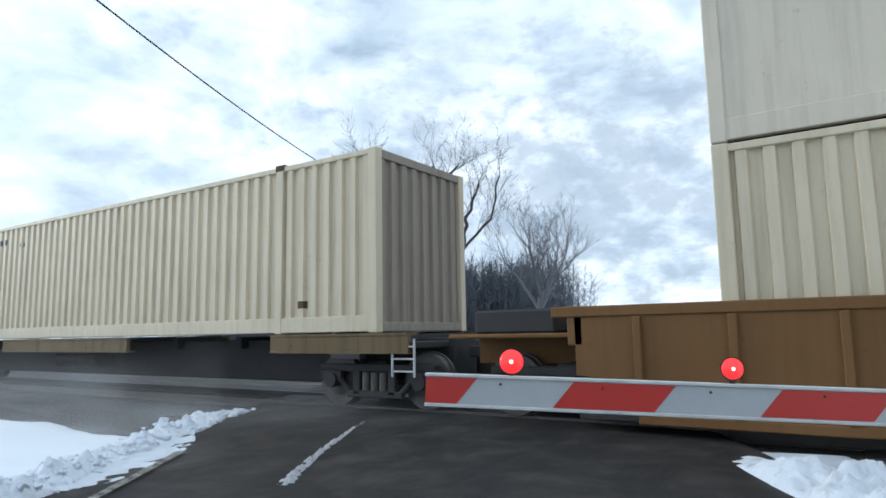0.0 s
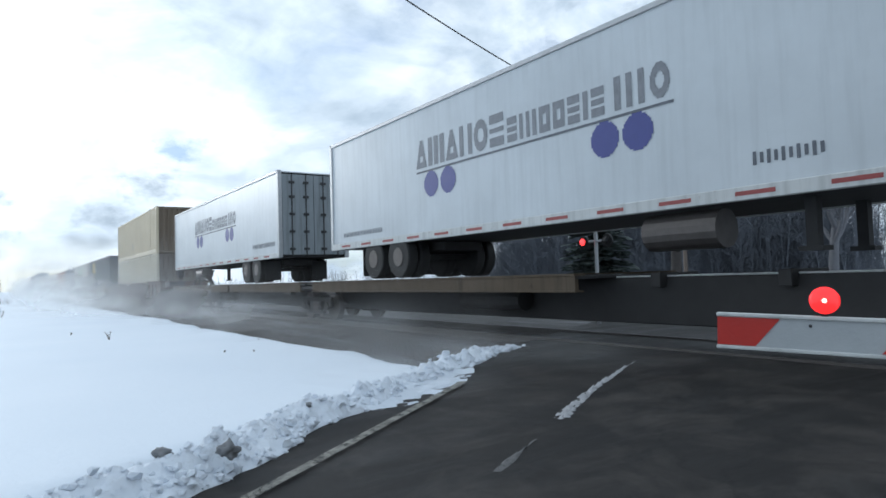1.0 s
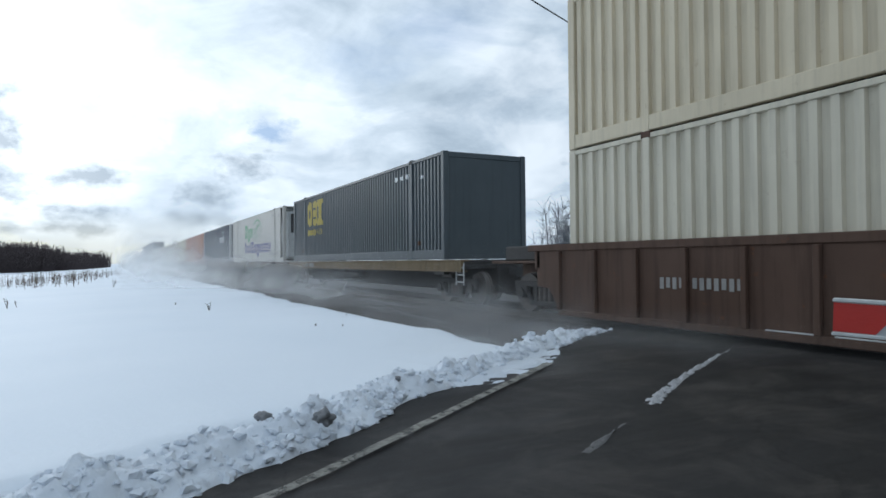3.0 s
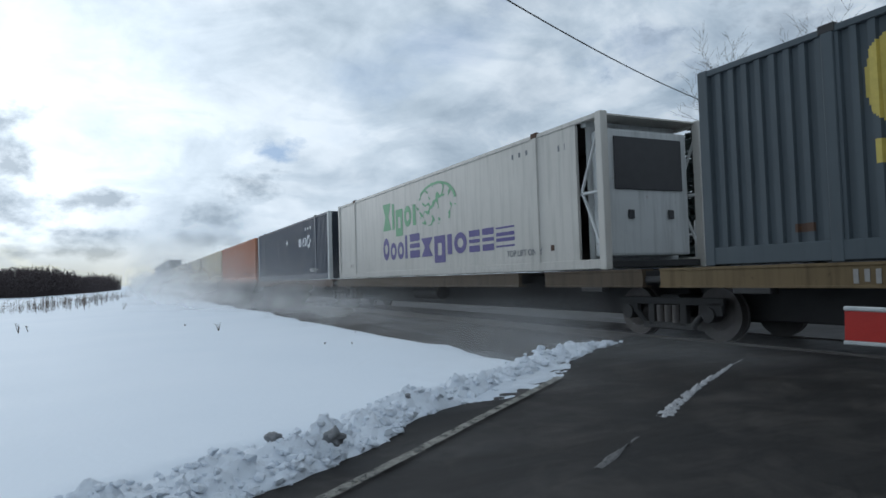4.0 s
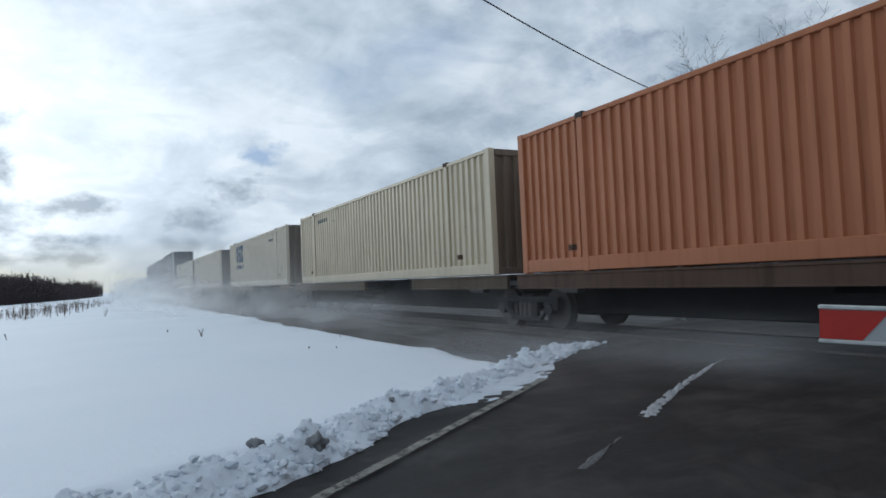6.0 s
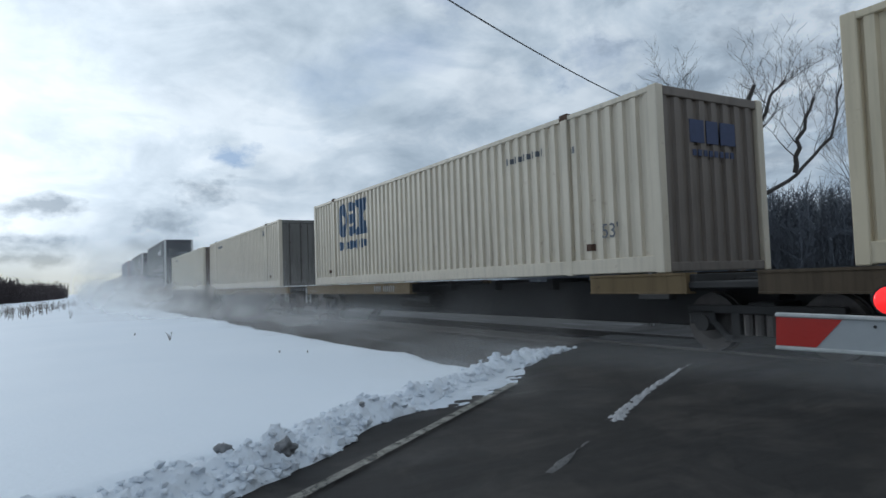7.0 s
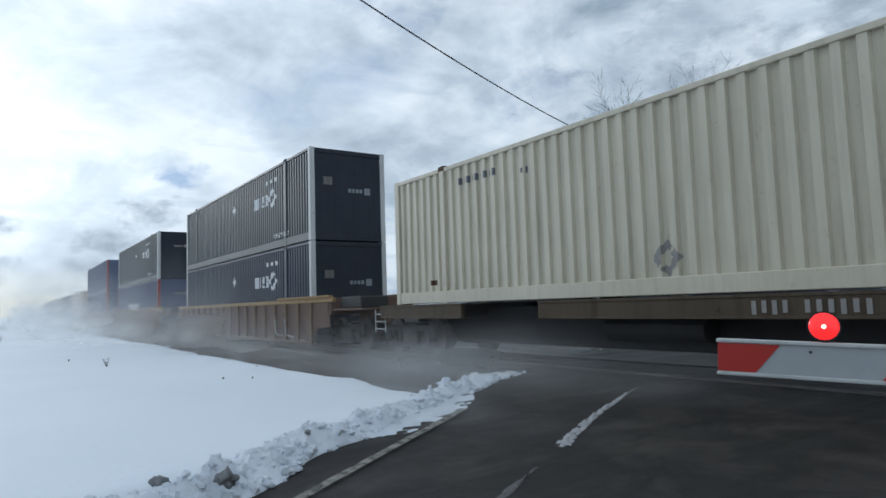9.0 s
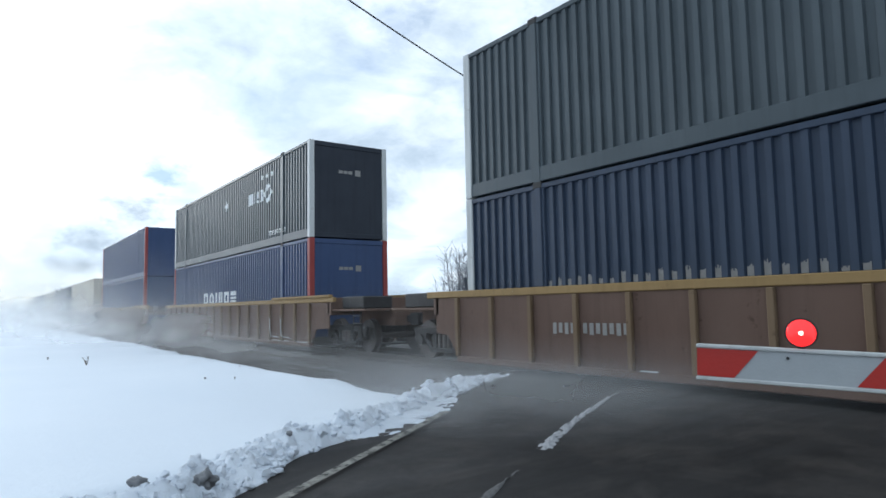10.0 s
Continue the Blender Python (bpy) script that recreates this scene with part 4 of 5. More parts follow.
        box_part("valve_box", (min(a, b) + 0.35, max(a, b) - 0.35, -1.15, -0.3, rim - 0.34, rim - 0.02), CAR_BLACK, car, 0.03)
        build_truck(car, xa + 0.25 * out)
    for k in range(12):
        if k != 4:
            xm = -13.8 + 0.13 * k
            box_part("number_bar", (xm, xm + 0.08, -1.368, -1.358, 0.52 + 0.02 * (k % 2), 0.70), MARK_GREY, car)
    end_gear(car, x1 + 1.7, 1, rim - 0.36, wheel, CAR_BLACK)
    coupler(car, x1 + 1.8, x1 + 2.9)
    ride(car, s0, base)
    return car


def semi_trailer(s, label, reefer):
    """A box semi-trailer riding on its rail car; x = 0 is its leading end."""
    tr = tagged(new("semi_trailer"), label, "trailer", "white semi-trailers")
    h, tall = 1.3, 3.0
    base = EYE + 0.86
    for sy in (-1, 1):
        corrugated("side_panel", -L53 + 0.1, -0.1, sy * h, 0.17, tall - 0.08, sy, TRAILER_WHITE, tr, True)
        box_part("bottom_rail", (-L53 + 0.06, -0.06, sy * h + sy * 0.004, sy * (h - 0.1), 0.0, 0.175), POST_WHITE, tr, 0.01)
        box_part("top_rail", (-L53 + 0.06, -0.06, sy * h, sy * (h - 0.1), tall - 0.09, tall), GALV, tr, 0.01)
        for x in (-0.0, -L53 + 0.14):
            box_part("corner_post", (x - 0.14, x, sy * h, sy * (h - 0.14), 0.0, tall), GALV, tr, 0.012)
    for k in range(13):
        x = -1.0 - k * 1.16
        box_part("reflector_strip", (x - 0.52, x, -h - 0.009, -h - 0.002, 0.06, 0.115), REFLECTOR, tr)
    box_part("roof", (-L53 + 0.1, -0.1, -h + 0.05, h - 0.05, tall - 0.06, tall - 0.02), TRAILER_WHITE, tr)
    box_part("floor", (-L53 + 0.1, -0.1, -h + 0.1, h - 0.1, 0.02, 0.14), CAR_BLACK, tr)
    nose = 1 if reefer else -1
    xn = 0.0 if reefer else -L53
    xd = -L53 if reefer else 0.0
    box_part("front_wall", (xn - nose * 0.1, xn - nose * 0.03, -h + 0.13, h - 0.13, 0.1, tall - 0.05), TRAILER_WHITE, tr)
    for a, b in ((-h + 0.15, -0.008), (0.008, h - 0.15)):
        box_part("door", (xd + nose * 0.03, xd + nose * 0.09, a, b, 0.1, tall - 0.12), DOOR_WHITE, tr, 0.01)
        for fy in (0.3, 0.75):
            bm = bmesh.new()
            yy = a + (b - a) * fy
            put_rod(bm, (xd, yy, 0.05), (xd, yy, tall - 0.1), 0.02)
            for zz in (0.3, 0.9, 1.5, 2.1, 2.6):
                put_box(bm, xd - 0.03, xd + 0.03, yy - 0.09, yy + 0.09, zz - 0.04, zz + 0.04)
            part("lock_rod", bm, UNIT_DARK, tr)
    if reefer:
        bm = bmesh.new()
        put_box(bm, -0.03, 0.42, -1.0, 1.0, 0.75, tall - 0.12)
        unit = part("cooling_unit", bevelled(bm, 0.06, 2), UNIT_DARK, tr, "black cooling unit with pale lower panels")
        box_part("unit_panel", (0.42, 0.47, -0.95, 0.95, 1.08, 1.80), REEFER_WHITE, unit, 0.02)
        box_part("unit_grille", (0.42, 0.44, -0.9, 0.9, 1.9, tall - 0.3), RUBBER, unit)
        box_part("nose_skirt", (-0.05, 0.05, -1.1, 1.1, 0.1, 0.95), UNIT_DARK, tr, 0.03)
    # running gear: bogie under the doors, legs towards the nose
    axle0 = -L53 + 3.1 if reefer else -3.1
    for ax in (-0.62, 0.62):
        x = axle0 + ax
        bm = bmesh.new()
        put_rod(bm, (x, -1.2, -0.33), (x, 1.2, -0.33), 0.07)
        part("axle", bm, CAR_BLACK, tr)
        for sy in (-1, 1):
            for y0, y1 in ((1.02, 1.28), (0.68, 0.94)):
                bm = bmesh.new()
                put_rod(bm, (x, sy * y0, -0.33), (x, sy * y1, -0.33), 0.50, sides=26)
                tyre = part("tyre", bevelled(bm, 0.03), RUBBER, tr)
                bm = bmesh.new()
                put_rod(bm, (x, sy * (y1 - 0.08), -0.33), (x, sy * (y1 + 0.012), -0.33), 0.27, 0.22, sides=18)
                part("rim", bm, STEEL, tyre)
    box_part("slider_frame", (axle0 - 1.5, axle0 + 1.5, -0.55, 0.55, -0.22, 0.0), CAR_BLACK, tr, 0.02)
    leg = -3.2 if reefer else -L53 + 3.2
    for sy in (-0.75, 0.6):
        bm = bmesh.new()
        put_box(bm, leg - 0.07, leg + 0.07, sy, sy + 0.14, -0.62, 0.05)
        put_box(bm, leg - 0.15, leg + 0.15, sy - 0.05, sy + 0.2, -0.66, -0.60)
        part("landing_leg", bm, CAR_BLACK, tr)
    bm = bmesh.new()
    put_rod(bm, (leg - nose * 2.2, -0.95, -0.3), (leg - nose * 1.0, -0.95, -0.3), 0.27, sides=18)
    part("fuel_tank", bm, STEEL, tr)
    for yy in (-0.9, 0.9):
        box_part("mud_flap", (axle0 - nose * 1.35, axle0 - nose * 1.32, yy - 0.3, yy + 0.3, -0.75, -0.05), RUBBER, tr)
    # painted name, line under it and pairs of blue dots
    a = -11.5 if reefer else -11.75
    word("painted_name", a, 1.60, 3.1, 0.62, row_of("wiiiwpos"), MARK_SLATE, tr, True, 0.13)
    word("painted_name", a + 3.2, 1.60, 2.35, 0.46, row_of("spiffsis"), MARK_SLATE, tr, True, 0.22)
    word("painted_name", a + 5.75, 1.60, 1.0, 0.52, row_of("ipo"), MARK_SLATE, tr, True, 0.25)
    box_part("painted_line", (a, a + 6.8, -h - 0.001 + 0.022, -h + 0.026, 1.49, 1.53), MARK_DARK, tr)
    for x in (0.30, 0.95, 5.25, 5.88):
        decal("painted_dot", a + x, 0.93, 0.56, 0.56, disc, DOT_BLUE, tr, True, 0.03)
    bar_row("painted_lettering", -2.85 if not reefer else -3.6, 0.42, 2.45 if not reefer else 0.9, 0.17, 26 if not reefer else 10, MARK_DARK, tr, True, 0.5)
    if reefer:
        bar_row("painted_lettering", -1.5, 0.42, 0.9, 0.15, 10, MARK_DARK, tr, True, 0.5)
        bar_row("painted_lettering", -L53 + 0.8, 0.32, 2.2, 0.13, 26, MARK_DARK, tr, True, 0.5)
    ride(tr, s, base)
    return tr


def small_marks(box, mat, number_x=-3.4, number_z=2.42):
    """Number, weight panel and plate that every box carries, as plain bars."""
    bar_row("number_bar", number_x, number_z, 1.25, 0.14, 9, mat, box, False, 0.5)
    decal("label_plate", -L53 + 1.45, 0.40, 0.26, 0.11, full, RUST_BROWN, box)
    decal("label_plate", -1.75, 0.42, 0.22, 0.12, full, RUST_BROWN, box)
    bar_row("weight_bar", number_x + 1.85, number_z - 0.12, 0.28, 0.12, 3, mat, box, False, 0.5)


def tiger_marks(box):
    """Green and violet painted words as plain blocks, and a green beast's head as a few arcs."""
    x = -L53 + 5.0
    word("painted_name", x, 1.40, 2.7, 1.0, [("x", 0.9, 0.12, 1.0), ("i", 0.26, 0.12, 0.95), ("f", 0.75, -0.12, 0.72), ("o", 0.75, 0.12, 0.75), ("i", 0.3, 0.12, 0.75)], MARK_GREEN, box, True, 0.16)
    word("painted_name", x - 0.05, 0.55, 2.05, 0.72, [("o", 0.8, 0.0, 1.0), ("o", 0.75, 0.0, 0.75), ("o", 0.75, 0.0, 0.75), ("i", 0.26, 0.0, 1.0)], MARK_VIOLET, box, True, 0.14)
    word("painted_name", x + 2.2, 0.55, 5.0, 0.72, [("s", 0.8, 0.0, 1.0), ("x", 0.8, 0.0, 0.75), ("f", 0.75, -0.28, 0.75), ("i", 0.3, 0.0, 0.75), ("o", 0.75, 0.0, 0.75), ("s", 0.6, 0.0, 0.75), ("s", 0.6, 0.0, 0.75)], MARK_VIOLET, box, True, 0.14)

    def strokes(u, v):
        edge = ((u - 0.5) / 0.5) ** 2 + ((v - 0.45) / 0.5) ** 2
        vein = abs(noise.noise(Vector((u * 4.2 + 1.5, v * 3.1, 4.0)))) + 0.5 * abs(noise.noise(Vector((u * 9.0, v * 6.0, 7.0))))
        return (edge < 1.0 and vein < 0.135) or (0.80 < edge < 1.0 and v > 0.5 and u > 0.12)
    decal("painted_emblem", x + 2.75, 1.42, 2.6, 1.25, strokes, MARK_GREEN, box, True, 0.022)
    decal("speed_lines", x + 7.3, 0.6, 0.8, 0.55, lambda u, v: (v * 4) % 1 < 0.4, MARK_VIOLET, box, True, 0.04)


def rail_marks(box, mat, x, z=1.12, w=2.45, h=1.1):
    """A broad painted emblem of three blocks with a line of bars under it."""
    def oval(u, v):
        return 0.36 < math.hypot(u - 0.5, v - 0.5) * 2 < 1.02

    def slotted(u, v):
        return abs(v - 0.5) + 0.2 * abs(u - 0.5) < 0.52 and not (0.2 < u < 0.8 and (0.29 < v < 0.36 or 0.64 < v < 0.71))

    def waist(u, v):
        return abs(u - 0.5) < 0.20 + 0.5 * abs(v - 0.5) or v > 0.84 or v < 0.16
    for a, b, shape in ((0.0, 0.33, oval), (0.35, 0.61, slotted), (0.62, 1.0, waist)):
        decal("painted_emblem", x + w * a, z + 0.42, w * (b - a), h, shape, mat, box, cell=0.03)
    bar_row("painted_lettering", x + 0.1, z, w - 0.15, 0.28, 10, mat, box, False, 0.7)


def umax_marks(box, mat=None, white=True):
    mat = mat or MARK_WHITE
    word("painted_name", -5.4, 1.62, 1.45, 0.40, row_of("ppwx"), mat, box, False, 0.22, 0.03)
    decal("painted_emblem", -3.9, 1.42, 0.8, 0.8, ring_diamond, mat, box, cell=0.03)
    decal("placard", -8.2, 1.75, 0.34, 0.46, diamond, mat, box)
    bar_row("number_bar", -4.1, 2.35, 1.35, 0.15, 9, mat, box, False, 0.5)
    lettering("TOP LIFT ONLY", -3.35, 0.36, 0.21, mat, box)


def stack(s0, lower, upper, well):
    """Two boxes, one on the other, in a well car."""
    s1 = s0 - L53
    well_car(s0, s1, *well)
    a = container(s0, STACK_Z, **lower)
    b = container(s0, STACK_Z + TALL + 0.012, **upper)
    return a, b


def assemble_train():
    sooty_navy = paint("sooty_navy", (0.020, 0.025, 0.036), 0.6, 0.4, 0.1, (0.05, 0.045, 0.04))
    # ends turned from the sun: shade mixed into the paint, grime on the cream
    ribs_dark = paint("shaded_beige", (0.17, 0.135, 0.10), 0.65, 0.7, 0.3)
    ribs_grey = paint("grimy_shaded_cream", (0.17, 0.145, 0.125), 0.6, 0.6, 0.2)
    brown_end = paint("shaded_brown", (0.12, 0.09, 0.07), 0.65, 0.6, 0.3)
    # first stack, already leaving
    stack(14.85, dict(mat=BEIGE, label="beige corrugated container, lower one in a brown well car"),
          dict(mat=OFFWHITE, label="pale smooth-sided container stacked on another", smooth_side=True),
          ("ochre-brown well car under two containers", WELL_OCHRE, WELL_OCHRE, 1.6, 1.9))
    # beige box on a skeleton car
    spine_car(-5.3, -23.9, [(0.3, 3.2), (7.5, 13.0), (15.6, 18.4)], (-1.2, -18.6), "black skeleton rail car with tan side beams", deck_mat=BEAM_TAN, gear=1)
    # its leading end wears a beige darkened for shade
    box = container(-6.18, DECK_Z, BEIGE, "beige corrugated container on a skeleton car", end_mat=paint("half_shaded_beige", (0.27, 0.235, 0.19), 0.6, 0.6, 0.25))
    small_marks(box, MARK_DARK, -L53 + 2.6)
    # two white trailers
    spine_car(-24.0, -43.4, [(8.0, 18.9)], (-19.4,), "rail car with bare centre beam and dark hitch carrying a trailer", hitch=-2.2, decked=(19.3, 8.0))
    semi_trailer(-25.3, "white refrigerated semi-trailer with blue dots, riding a rail car", True)
    spine_car(-43.4, -62.6, [(0.5, 8.2), (8.5, 18.8)], (-18.0,), "tan-decked rail car carrying a trailer", gear=-1, hitch=-17.6)
    semi_trailer(-45.7, "white semi-trailer with grimy rear doors, riding a rail car", False)
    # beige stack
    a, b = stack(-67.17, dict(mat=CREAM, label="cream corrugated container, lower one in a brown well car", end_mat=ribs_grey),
                 dict(mat=BEIGE, label="beige corrugated container with shaded end, stacked", end_mat=ribs_dark),
                 ("dark rust-brown well car under two beige containers", RUST_BROWN, RUST_BROWN, 1.6, 1.2, True))
    decal("placard", -9.2, 0.6, 0.35, 0.5, diamond, DOOR_WHITE, b)
    # navy box with gold emblem
    spine_car(-87.4, -105.9, [(0.3, 18.3)], (-1.2, -18.5), "black rail car with rusty tan side beams", deck_mat=BEAM_TAN, gear=1, mark=-15.2)
    box = container(-88.63, DECK_Z, NAVY_GREY, "navy corrugated container with gold emblem", end="flat")
    rail_marks(box, MARK_GOLD, -13.75)
    small_marks(box, MARK_WHITE)
    # white refrigerated box
    spine_car(-105.9, -123.95, [(0.2, 3.0), (4.0, 17.6)], (-18.05,), "skeleton rail car with tan and white side beams")
    box = container(-106.99, DECK_Z, REEFER_WHITE, "white refrigerated container with green and violet painted words", end="flat", end_mat=POST_WHITE, smooth_side=True, nose=0.62, rail=0.2)
    tiger_marks(box)
    small_marks(box, MARK_DARK, -3.2, 2.5)
    lettering("TOP LIFT ONLY", -3.4, 0.36, 0.2, MARK_DARK, box, y=-WIDE / 2 + 0.024)
    bm = bmesh.new()
    put_box(bm, -0.64, -0.22, -1.02, 1.02, 0.25, TALL - 0.25)
    unit = part("cooling_unit", bevelled(bm, 0.05, 2), POST_WHITE, box, "white cooling unit with black grille")
    box_part("unit_grille", (-0.22, -0.19, -0.85, 0.85, 1.5, TALL - 0.4), UNIT_DARK, unit, 0.01)
    for yy in (-0.55, 0.45):
        box_part("unit_latch", (-0.22, -0.18, yy, yy + 0.14, 0.95, 1.12), UNIT_DARK, unit, 0.01)
    for sy in (-1, 1):
        bm = bmesh.new()
        y = sy * 1.22
        for a3, b3 in (((-0.1, y, 0.2), (-0.7, y, 1.5)), ((-0.7, y, 1.5), (-0.1, y, 2.75)), ((-0.1, y, 1.45), (-0.72, y, 1.45))):
            put_rod(bm, a3, b3, 0.03, sides=6)
        part("frame_brace", bm, POST_WHITE, box)
    # navy box with pale posts
    spine_car(-123.95, -141.26, [(0.2, 17.1)], (-17.31,), "black rail car with weathered side beams", deck_mat=RUST_BROWN)
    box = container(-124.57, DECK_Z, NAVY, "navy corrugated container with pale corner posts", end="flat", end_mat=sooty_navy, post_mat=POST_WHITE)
    umax_marks(box)
    # orange box
    spine_car(-141.26, -158.56, [(0.2, 4.6), (5.2, 17.1)], (-17.3,), "black rail car with worn grey side beams", deck_mat=RUST_BROWN)
    # the leading end's shade is put into a darker orange
    box = container(-141.98, DECK_Z, ORANGE, "weathered orange corrugated container", pitch=0.24, end_mat=paint("shaded_orange", (0.17, 0.065, 0.035), 0.65, 0.6, 0.3))
    small_marks(box, MARK_DARK, -4.6, 0.5)
    # cream box
    spine_car(-158.56, -176.9, [(0.2, 5.2), (9, 18.1)], (-18.34,), "skeleton rail car with tan side beams")
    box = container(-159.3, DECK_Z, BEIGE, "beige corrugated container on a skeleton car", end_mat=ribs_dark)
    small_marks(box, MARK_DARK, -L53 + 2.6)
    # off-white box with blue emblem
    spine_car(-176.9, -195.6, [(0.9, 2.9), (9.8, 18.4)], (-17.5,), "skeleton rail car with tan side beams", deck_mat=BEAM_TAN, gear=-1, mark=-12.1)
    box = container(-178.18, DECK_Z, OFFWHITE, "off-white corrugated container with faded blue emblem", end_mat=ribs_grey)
    rail_marks(box, MARK_BLUE, -13.75)
    small_marks(box, MARK_DARK, -4.0, 2.3)
    lettering("53'", -1.32, 0.62, 0.34, MARK_DARK, box)
    for y0, y1 in ((-0.55, -0.22), (-0.16, 0.12), (0.18, 0.55)):
        box_part("painted_emblem", (-0.029, -0.018, y0, y1, 2.05, 2.42), MARK_NAVY, box)
    for k in range(8):
        box_part("number_bar", (-0.029, -0.018, -0.5 + k * 0.13, -0.42 + k * 0.13, 1.84, 1.94), MARK_NAVY, box)
    # cream box with grimy doors
    spine_car(-197.7, -216.5, [(0.1, 18.4)], (-1.4, -18.8), "tan-decked rail car with white end steps", deck_mat=BEAM_TAN, gear=1)
    box = container(-199.06, DECK_Z, OFFWHITE, "off-white corrugated container with sooty rear doors", end="doors", end_mat=DOOR_GREY)
    small_marks(box, MARK_DARK, -L53 + 2.6)
    bar_row("number_bar", -2.9, 2.35, 0.35, 0.3, 2, MARK_DARK, box)
    lettering("53'", -L53 + 0.5, 0.55, 0.28, MARK_DARK, box)
    # beige box
    spine_car(-216.5, -235.1, [(0.5, 4.4), (5.5, 12.5), (14.8, 18.2)], (-17.4,), "skeleton rail car with tan side beams", gear=-1, mark=-8.6)
    box = container(-217.73, DECK_Z, CREAM, "cream corrugated container with brown shaded end", end_mat=brown_end)
    small_marks(box, MARK_DARK, -L53 + 2.6)
    decal("placard", -L53 + 7.3, 0.26, 0.5, 0.56, ring_diamond, MARK_GREY, box, cell=0.022)
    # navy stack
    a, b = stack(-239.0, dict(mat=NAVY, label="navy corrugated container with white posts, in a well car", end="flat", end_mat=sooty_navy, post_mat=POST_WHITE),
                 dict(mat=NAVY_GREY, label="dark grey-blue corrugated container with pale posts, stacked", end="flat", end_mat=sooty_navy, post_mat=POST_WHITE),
                 ("brown ribbed well car with tan rim", WELL_BROWN, DECK_TAN))
    umax_marks(a)
    umax_marks(b)
    for box in (a, b):
        box_part("placard", (-0.03, -0.018, -0.85, -0.55, 1.75, 2.0), DOOR_GREY, box)
        for k in range(4):
            box_part("painted_name", (-0.03, -0.018, 0.0 + 0.13 * k, 0.09 + 0.13 * k, 1.55, 1.67), DOOR_WHITE, box)
        box_part("painted_emblem", (-0.03, -0.018, 0.56, 0.76, 1.5, 1.72), DOOR_WHITE, box)
    rng = random.Random(3)
    for k in range(-65, -37):
        tall = (0.09 + 0.12 * rng.random()) * (1.0 if k < -44 else 0.6)
        decal("snow_patch", (k + 0.49) * 0.217, 1.14, 0.088, tall, lambda u, v, k=k: v < 0.7 + 0.6 * abs(noise.noise(Vector((u * 2, k * 1.7, 2)))), MARK_GREY, a, cell=0.015)
    # grey over blue stack
    a, b = stack(-262.6, dict(mat=BLUE, label="blue corrugated container with red posts, in a well car", end="flat", post_mat=RED_POST),
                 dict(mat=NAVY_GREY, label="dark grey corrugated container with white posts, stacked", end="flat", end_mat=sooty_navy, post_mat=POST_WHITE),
                 ("brown ribbed well car with tan rim", WELL_BROWN, DECK_TAN))
    umax_marks(b)
    word("painted_name", -11.0, 1.05, 4.2, 0.5, row_of("foipfs"), MARK_WHITE, a, False, 0.25)
    for box in (a, b):
        for y0, y1 in ((-0.35, -0.22), (-0.19, -0.06), (-0.03, 0.1)):
            box_part("painted_name", (-0.03, -0.018, y0, y1, 1.97, 2.06), MARK_GREY, box)
        box_part("painted_emblem", (-0.03, -0.018, 0.2, 0.38, 1.93, 2.11), MARK_GREY, box)
    stack(-286.0, dict(mat=BLUE, label="blue corrugated container with red posts, in a well car", end="flat", post_mat=RED_POST),
          dict(mat=BLUE, label="blue corrugated container with red posts, stacked", end="flat", post_mat=RED_POST),
          ("brown ribbed well car with tan rim", WELL_BROWN, DECK_TAN))
    for s, mat, text in ((-307.2, OFFWHITE, "off-white corrugated container far down the train"), (-325.8, NAVY_GREY, "dark grey corrugated container far down the train"),
                         (-344.4, CREAM, "cream corrugated container far down the train"), (-363.0, NAVY, "navy corrugated container far down the train"), (-381.6, BEIGE, "beige corrugated container far down the train")):
        spine_car(s + 1.2, s - 17.4, [(0.2, 18.4)], (-1.2, -17.4), "black rail car far down the train")
        container(s, DECK_Z, mat, text)


assemble_train()


# ---- the crossing ----
def lamp_head(parent, m, radius, lens, core):
    """A round warning lamp: housing, hood, lens and its bright middle. Its axis is the local -y."""
    bm = bmesh.new()
    put_rod(bm, (0, 0.0, 0), (0, 0.06, 0), radius * 1.12, radius * 0.8, 20)
    put_box(bm, -radius * 0.25, radius * 0.25, 0.0, 0.05, -radius * 1.5, -radius)
    housing = part("lamp_housing", bm, LAMP_BLACK, parent, at=m)
    bm = bmesh.new()
    bmesh.ops.create_uvsphere(bm, u_segments=20, v_segments=10, radius=radius, matrix=Matrix.Diagonal((1, 0.35, 1, 1)))
    part("lamp_lens", bm, lens, housing, "lit red lens", smooth=True)
    bm = bmesh.new()
    bmesh.ops.create_uvsphere(bm, u_segments=12, v_segments=8, radius=radius * 0.16, matrix=Matrix.Translation((0, -radius * 0.35, 0)))
    part("lamp_core", bm, core, housing, smooth=True)


